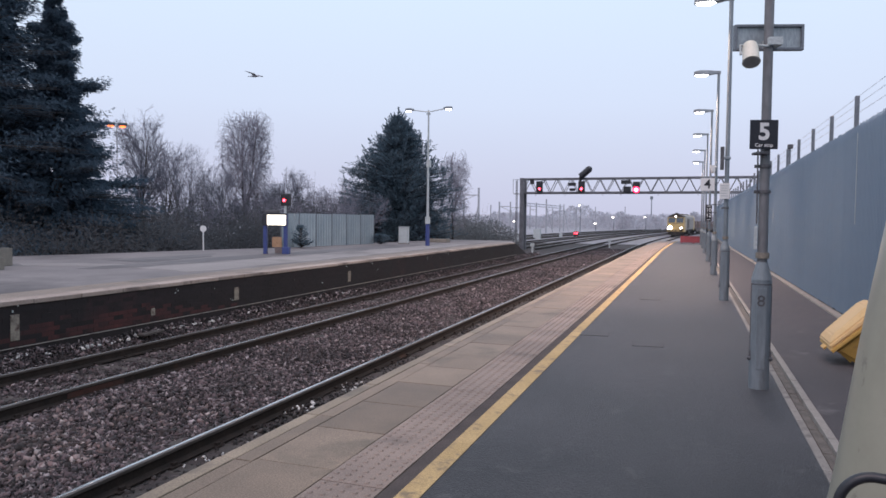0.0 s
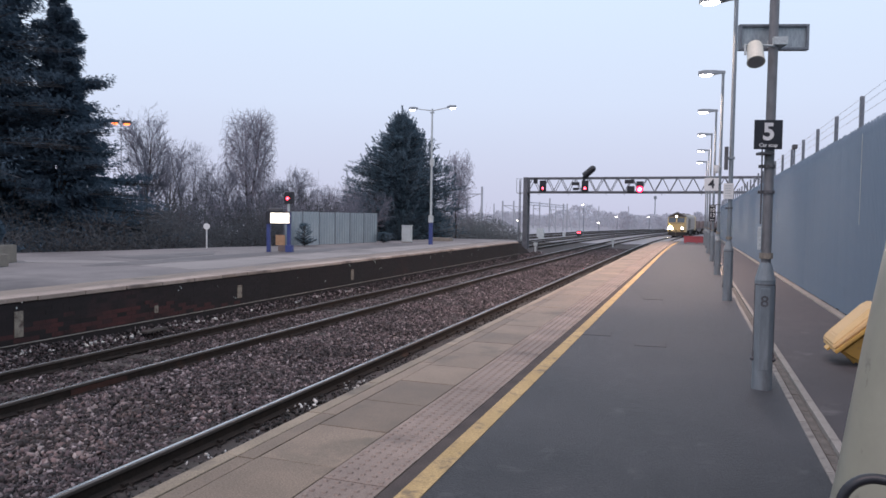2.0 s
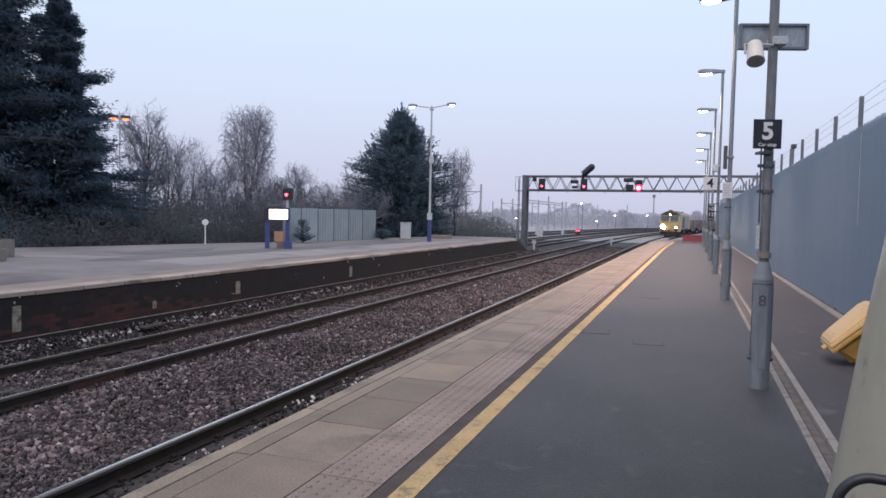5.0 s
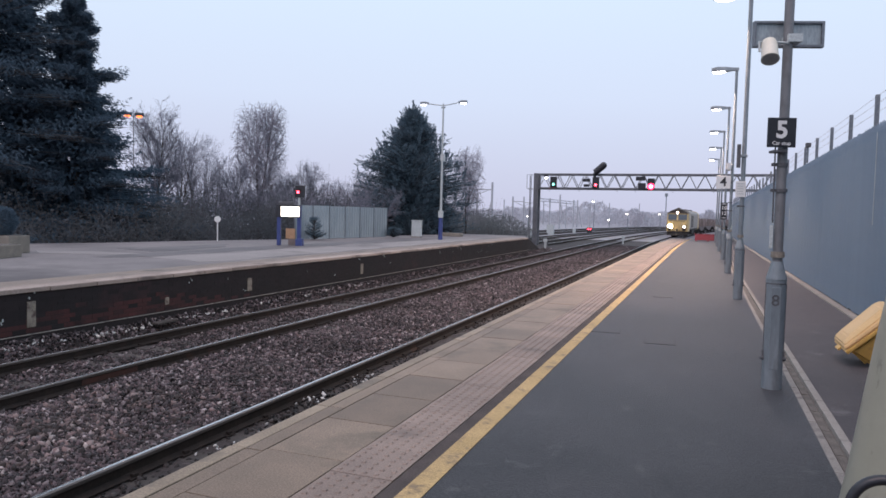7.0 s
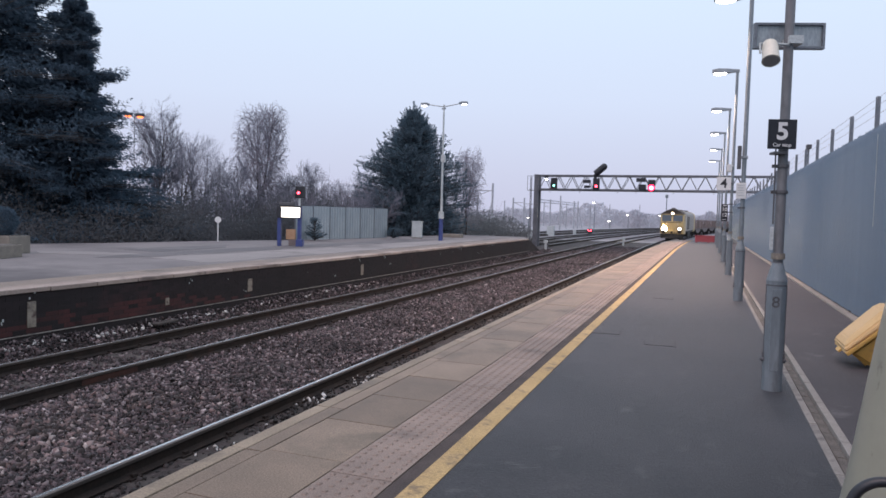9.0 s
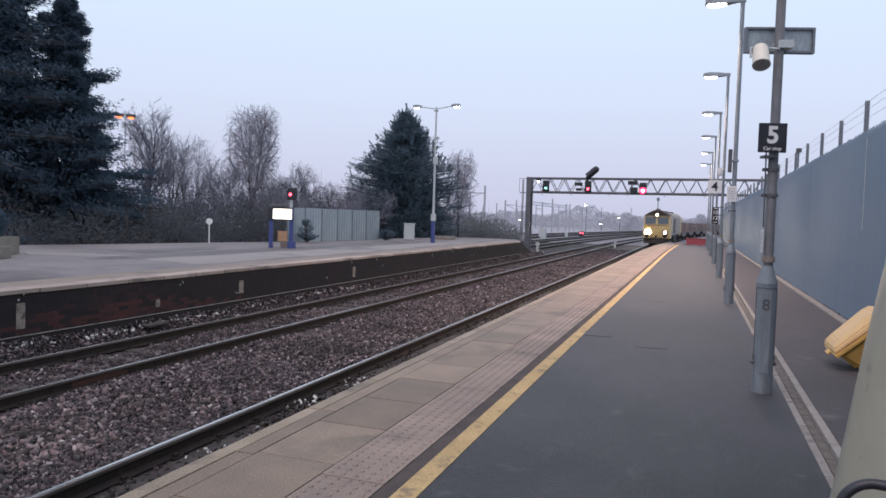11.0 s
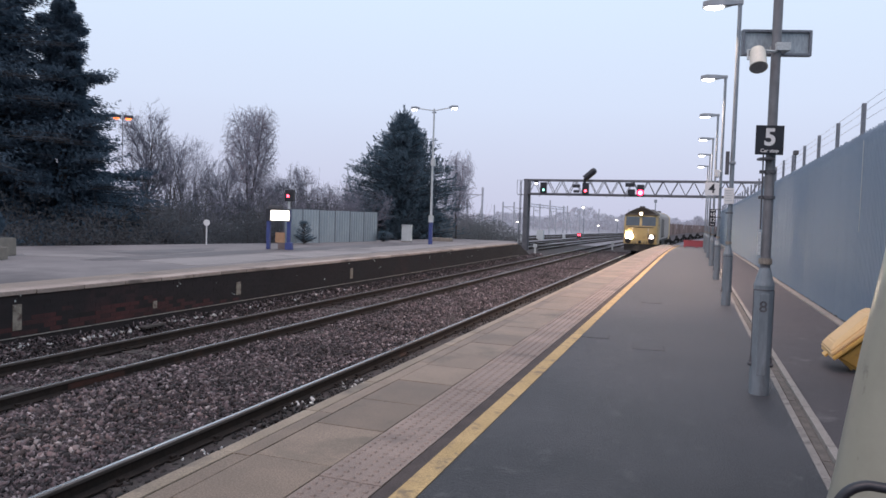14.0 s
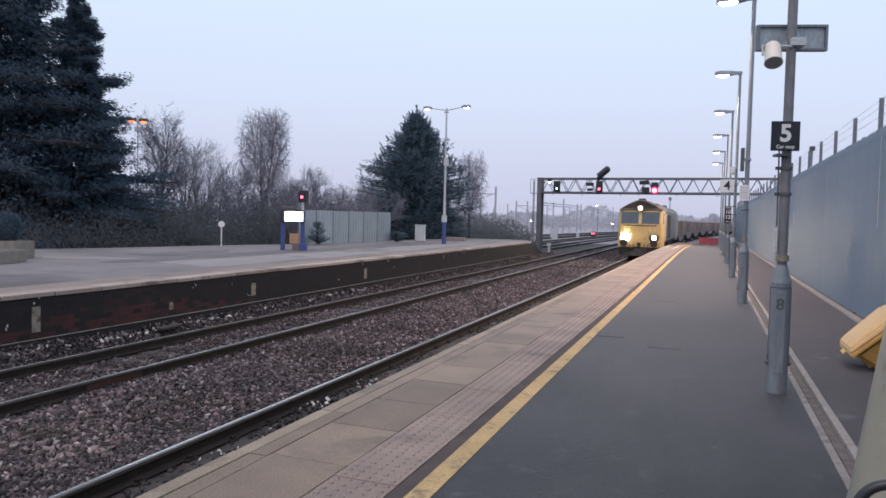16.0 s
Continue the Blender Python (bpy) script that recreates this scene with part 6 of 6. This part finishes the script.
def locomotive():
    t = thing("locomotive", "yellow-fronted diesel freight locomotive with bright headlights", "locomotive")
    W, LEN = 1.31, 21.4

    def section(y, w, z0, zs, zt, dy=0.0):
        ring = [(-w * 0.96, y, z0), (w * 0.96, y, z0), (w, y, z0 + 0.35), (w, y + dy * 0.6, zs)]
        for k in range(1, 8):
            a = math.pi * k / 8
            ring.append((w * 0.985 * math.cos(a), y + dy, zs + (zt - zs) * math.sin(a) ** 0.8))
        return ring + [(-w, y + dy * 0.6, zs), (-w, y, z0 + 0.35)]

    # cab: skirt, waist, windscreen rake
    part("cab_lower", loft(B(), [[(-w, y, z) for w, y, z in ()] or [(-W * 0.93, 0.10, z), (-W * 0.75, 0.0, z), (W * 0.75, 0.0, z), (W * 0.93, 0.10, z), (W, 0.4, z), (W, 2.6, z), (-W, 2.6, z), (-W, 0.4, z)] for z in (0.72, 0.95, 1.7, 2.06)]), M_LOCO, t, "yellow cab front with grime")
    part("cab_upper", loft(B(), [[(-W * 0.93 + i, 0.10 + d, z), (-W * 0.75 + i, d, z), (W * 0.75 - i, d, z), (W * 0.93 - i, 0.10 + d, z), (W - i, 0.4 + d, z), (W - i, 2.6, z), (-W + i, 2.6, z), (-W + i, 0.4 + d, z)] for z, d, i in ((2.061, 0.0, 0.0), (2.9, 0.22, 0.02), (2.98, 0.26, 0.03))]), M_LOCO, t, "yellow window surround")
    # roof with arched front
    rings = []
    for y, up, w in ((0.16, 0.52, W * 0.97), (0.3, 0.60, W), (2.6, 0.64, W)):
        ring = [(w, y, 2.985), (-w, y, 2.985)]
        for k in range(1, 12):
            a = math.pi * (1 - k / 12)
            ring.append((w * math.cos(a), y + 0.25 * (1 - math.sin(a)) * (y < 1), 2.985 + up * 1.06 * (1 - abs(math.cos(a)) ** 1.45)))
        rings.append(ring)
    part("cab_roof", loft(B(), rings), M_LOCOROOF, t, "sooty dark arched cab roof")
    for x0, x1 in ((-1.12, -0.09), (0.09, 1.12)):
        b = B()
        loft(b, [[(x0, 0.012 - 0.03 + 0.262 * (z - 2.061), z), (x1, 0.012 - 0.03 + 0.262 * (z - 2.061), z), (x1, 0.06 + 0.262 * (z - 2.061), z), (x0, 0.06 + 0.262 * (z - 2.061), z)] for z in (2.14, 2.86)])
        bmesh.ops.bevel(b, geom=[e for e in b.edges], offset=0.012, segments=2, affect="EDGES")
        w = part("windscreen", b, M_GLASS, t, "dark raked windscreen")
        part("wiper", rod(B(), ((x0 + x1) / 2, -0.02, 2.12), ((x0 + x1) / 2 + 0.15, 0.12, 2.62), 0.012, 0.012, 5), M_BLACK, w)
    part("centre_pillar", box(B(), (-0.08, -0.025, 2.07), (0.08, 0.05, 2.2), 0.01), M_LOCO, t)
    part("waist_band", box(B(), (-W * 0.74, -0.02, 2.0), (W * 0.74, 0.02, 2.06), 0.008), M_BLACK, t)
    # lights
    hl = part("top_light_case", rod(B(), (0, -0.02, 3.08), (0, 0.25, 3.08), 0.17, 0.17, 18), M_LOCO, t)
    part("lens", rod(B(), (0, -0.035, 3.08), (0, -0.02, 3.08), 0.10, 0.10, 18), G_MARK, hl, "glowing top lamp")
    # The left headlight's lens is built larger than life for its bloom.
    for x, g, r in ((-0.84, G_HEAD, 0.262), (0.84, G_MARK, 0.135)):
        c = part("light_cluster", box(B(), (x - 0.27, -0.05, 1.13), (x + 0.27, 0.02, 1.45), 0.03), M_BLACK, t)
        part("lens", rod(B(), (x, -0.066, 1.29), (x, -0.05, 1.29), r, r, 20), g, c, "glowing headlight" if x < 0 else "glowing marker light")
    part("nose_panel", box(B(), (-0.5, -0.03, 1.2), (0.5, 0.01, 1.9), 0.015), M_LOCO, t)
    part("nose_stripe", box(B(), (-0.62, -0.022, 1.52), (0.62, 0.0, 1.6), 0.005), M_LOCOSIDE, t)
    for x in (-0.6, 0.6):
        part("handrail", tube(B(), [(x, 0.0, 1.62), (x, -0.06, 1.66), (x, -0.06, 1.92), (x, 0.0, 1.96)], 0.014, 6), M_WHITE, t)
    # buffer beam, buffers, plough, hoses
    part("buffer_beam", box(B(), (-1.25, -0.12, 0.72), (1.25, 0.12, 1.1), 0.02), M_LOCO, t)
    for x in (-0.87, 0.87):
        bf_ = part("buffer", rod(B(), (x, -0.12, 0.98), (x, -0.5, 0.98), 0.12, 0.12, 14), M_UNDER, t)
        part("buffer_head", rod(B(), (x, -0.5, 0.98), (x, -0.56, 0.98), 0.23, 0.21, 18), M_UNDER, bf_)
    part("coupling", box(B(), (-0.1, -0.5, 0.78), (0.1, -0.1, 1.0), 0.03), M_UNDER, t)
    b = B()
    loft(b, [[(-1.2, -0.05, z), (0, -0.35 - (0.75 - z) * 0.3, z), (1.2, -0.05, z), (1.2, 0.05, z), (0, -0.2, z), (-1.2, 0.05, z)] for z in (0.20, 0.70)])
    part("plough", b, M_UNDER, t)
    for x in (-0.5, -0.3, 0.32, 0.52):
        part("brake_hose", tube(B(), [(x, -0.12, 0.95), (x, -0.3, 0.85), (x * 1.05, -0.32, 0.6), (x * 1.05, -0.2, 0.45)], 0.025, 6), M_BLACK, t)
    # body behind the cab
    part("body", loft(B(), [section(y, W * 0.985, 1.0, 2.95, 3.5) for y in (2.6, 8, 14, 18.8)]), M_LOCOSIDE, t, "dull grey body side")
    part("rear_cab", loft(B(), [section(y, w, 0.8, 2.95, zt) for y, w, zt in ((18.8, W, 3.55), (21.2, W, 3.5), (21.4, W * 0.9, 3.2))]), M_LOCO, t)
    part("underframe", box(B(), (-1.25, 0.1, 0.86), (1.25, 21.3, 1.02), 0.02), M_UNDER, t)
    part("fuel_tank", box(B(), (-1.2, 8.2, 0.28), (1.2, 13.2, 0.86), 0.08), M_UNDER, t)
    for s in (-1, 1):
        part("cab_door", box(B(), (W * s - 0.01, 1.55, 1.05), (W * s + 0.012, 2.2, 2.8), 0.004), M_LOCO, t)
        part("side_window", box(B(), (W * s - 0.01, 0.7, 2.15), (W * s + 0.014, 1.4, 2.8), 0.004), M_GLASS, t)
        part("cab_handrail", rod(B(), ((W + 0.05) * s, 2.35, 1.1), ((W + 0.05) * s, 2.35, 2.7), 0.02, 0.02, 6), M_WHITE, t)
        for k in range(7):
            y = 3.2 + k * 2.15
            part("body_door", box(B(), (W * 0.985 * s - 0.01, y, 1.2), (W * 0.985 * s + 0.012, y + 1.7, 2.75), 0.004), M_LOCOROOF if k in (1, 2) else M_LOCOSIDE, t)
        part("step", box(B(), (1.2 * s - 0.12, 1.6, 0.4), (1.2 * s + 0.12, 2.1, 0.46)), M_UNDER, t)
    part("exhaust", box(B(), (-0.35, 9.4, 3.45), (0.35, 10.6, 3.62), 0.03), M_LOCOROOF, t)
    part("roof_fan", rod(B(), (0, 14.6, 3.42), (0, 14.6, 3.6), 0.7, 0.7, 24), M_LOCOROOF, t)
    part("horn", box(B(), (-0.2, 1.0, 3.6), (0.2, 1.4, 3.7), 0.03), M_LOCOROOF, t)
    bogie(t, 3.9, (-2.05, 0.0, 2.05), 0.53, 2.7)
    bogie(t, 17.5, (-2.05, 0.0, 2.05), 0.53, 2.7)
    return t


def wagon(k):
    t = thing("stake_wagon", "rusty brown bogie wagon with upright side stakes", "wagon", group="freight wagons")
    LW = 13.6
    part("deck", box(B(), (-1.28, 0.3, 0.95), (1.28, LW - 0.3, 1.14), 0.02), M_WAGON, t)
    part("frame", box(B(), (-0.5, 0.3, 0.62), (0.5, LW - 0.3, 0.95), 0.03), M_UNDER, t)
    for s in (-1, 1):
        b = B()
        loft(b, [[(1.22 * s - 0.03, 2.5, 0.7), (1.22 * s + 0.03, 2.5, 0.7), (1.22 * s + 0.03, 2.5, 0.95), (1.22 * s - 0.03, 2.5, 0.95)], [(1.22 * s - 0.03, 6.8, 0.42), (1.22 * s + 0.03, 6.8, 0.42), (1.22 * s + 0.03, 6.8, 0.95), (1.22 * s - 0.03, 6.8, 0.95)], [(1.22 * s - 0.03, 11.1, 0.7), (1.22 * s + 0.03, 11.1, 0.7), (1.22 * s + 0.03, 11.1, 0.95), (1.22 * s - 0.03, 11.1, 0.95)]])
        part("sole_bar", b, M_WAGON, t)
    st = B()
    box(st, (-0.06, -0.07, 1.14), (0.06, 0.07, 2.5), 0.015)
    first = None
    for i in range(7):
        for s in (-1, 1):
            at = (1.2 * s, 1.0 + i * 1.93, -0.06 * ((i * 5 + k) % 3))
            if first is None:
                first = part("stake", st, M_WAGON, t)
                first.location = at
            else:
                share("stake", first.data, t, at)
    for y in (0.36, LW - 0.36):
        part("bulkhead", box(B(), (-1.2, y - 0.05, 1.14), (1.2, y + 0.05, 1.75), 0.015), M_WAGON, t)
        for x in (-0.6, 0.0, 0.6):
            part("bulkhead_rib", box(B(), (x - 0.06, y - 0.1, 1.14), (x + 0.06, y + 0.1, 2.35), 0.01), M_WAGON, t)
        for x in (-0.87, 0.87):
            e = -1 if y < 2 else 1
            part("buffer", rod(B(), (x, y + 0.0 * e, 0.98), (x, y + 0.42 * e, 0.98), 0.16, 0.2, 12), M_UNDER, t)
    rg = random.Random(60 + k)
    for i in range(5):
        y0 = 1.0 + i * 2.35
        part("load", box(B(), (-1.0, y0, 1.15), (rg.uniform(0.7, 1.05), y0 + 2.1, 1.15 + rg.uniform(0.15, 0.4)), 0.04), M_LOAD, t, "dark bundled load")
    bogie(t, 2.2, (-0.9, 0.9), 0.46, 1.35)
    bogie(t, LW - 2.2, (-0.9, 0.9), 0.46, 1.35)
    return t


LOCO = locomotive()
WAGONS = [wagon(k) for k in range(9)]

# ---- a bird crossing the sky ----
BIRD = thing("bird", "small grey gull gliding across the sky", "bird")
b = B()
loft(b, [[(x, r * math.cos(a), r * 0.9 * math.sin(a)) for a in [2 * math.pi * i / 10 for i in range(10)]] for x, r in ((-0.22, 0.008), (-0.14, 0.035), (0.0, 0.055), (0.12, 0.045), (0.17, 0.03), (0.22, 0.006))])
M_BIRD = mat("gull_feathers", (0.34, 0.36, 0.40), (0.50, 0.52, 0.56), 9, 0.8, bump=0)
part("body", b, M_BIRD, BIRD, smooth=True)
part("tail", loft(B(), [[(-0.18, -0.02, -0.004), (-0.18, 0.02, -0.004), (-0.18, 0.02, 0.004), (-0.18, -0.02, 0.004)], [(-0.30, -0.06, -0.003), (-0.30, 0.06, -0.003), (-0.30, 0.06, 0.003), (-0.30, -0.06, 0.003)]]), M_BIRD, BIRD)
WINGS = []
for s in (-1, 1):
    b = B()
    loft(b, [[(0.10 - back, s * y, z - 0.006), (0.10 - back - c * 0.4, s * y, z + 0.008), (0.10 - back - c, s * y, z - 0.004), (0.10 - back - c * 0.4, s * y, z - 0.010)] for y, c, back, z in ((0.03, 0.17, 0.0, 0.0), (0.22, 0.15, -0.02, 0.02), (0.40, 0.11, 0.04, 0.01), (0.56, 0.02, 0.14, 0.0))])
    WINGS.append((part("wing", b, M_BIRD, BIRD), s))


# ---- everything that moves ----
def lead(t):
    """Where the locomotive's front is along the line at t seconds."""
    return 114.7 - 2.208 * t - 0.1388 * t * t


def on_line(y, length):
    """The pose of a vehicle whose front end is at y on the near line."""
    x0, x1 = -3.91 + bend(y), -3.91 + bend(y + length)
    return pose(x0, y, RAIL, 0, 0, -math.degrees(math.atan2(x1 - x0, length)))


def motions():
    times = [0.5 * k for k in range(33)]
    walk(LOCO, [(t, on_line(lead(t) - 0.06, 21.4)) for t in times])
    for k, w in enumerate(WAGONS):
        walk(w, [(t, on_line(lead(t) + 22.2 + 14.3 * k, 13.6)) for t in times])
    # wheels roll with the way covered
    for w, g, r in WHEELS:
        rows, covered, t = [], -1.0, 0.0
        total = lead(0) - lead(16)
        n = math.ceil(total / r / radians(75))
        for k in range(n + 1):
            way = total * k / n
            t = (-2.208 + math.sqrt(2.208 ** 2 + 4 * 0.1388 * way)) / (2 * 0.1388)
            rows.append((min(16.0, t), pose(0, g, r, math.degrees(way / r), 0, 0)))
        walk(w, rows)
    # the left signal clears to green
    at = pose(0, 0, -0.15)
    walk(spectacle, [(0, at), (5.2, at), (5.4, at @ pose(0, 0, 0, 0, -TURN, 0)), (16, at @ pose(0, 0, 0, 0, -TURN, 0))])
    walk(route_flap, [(0, pose(0, 0, 0)), (5.2, pose(0, 0, 0)), (5.4, pose(0, 0, 0.2)), (16, pose(0, 0, 0.2))])
    walk(BIRD, [(t, pose(-15.15 + 11.6 * t, 22, 6.5 - 0.5 * min(t, 2.0), 0, 0, 0)) for t in times])
    for w, s in WINGS:
        walk(w, [(0.1 * k, pose(0, 0, 0, s * (8 + 26 * math.sin(k * 1.55)), 0, 0)) for k in range(161)])


motions()
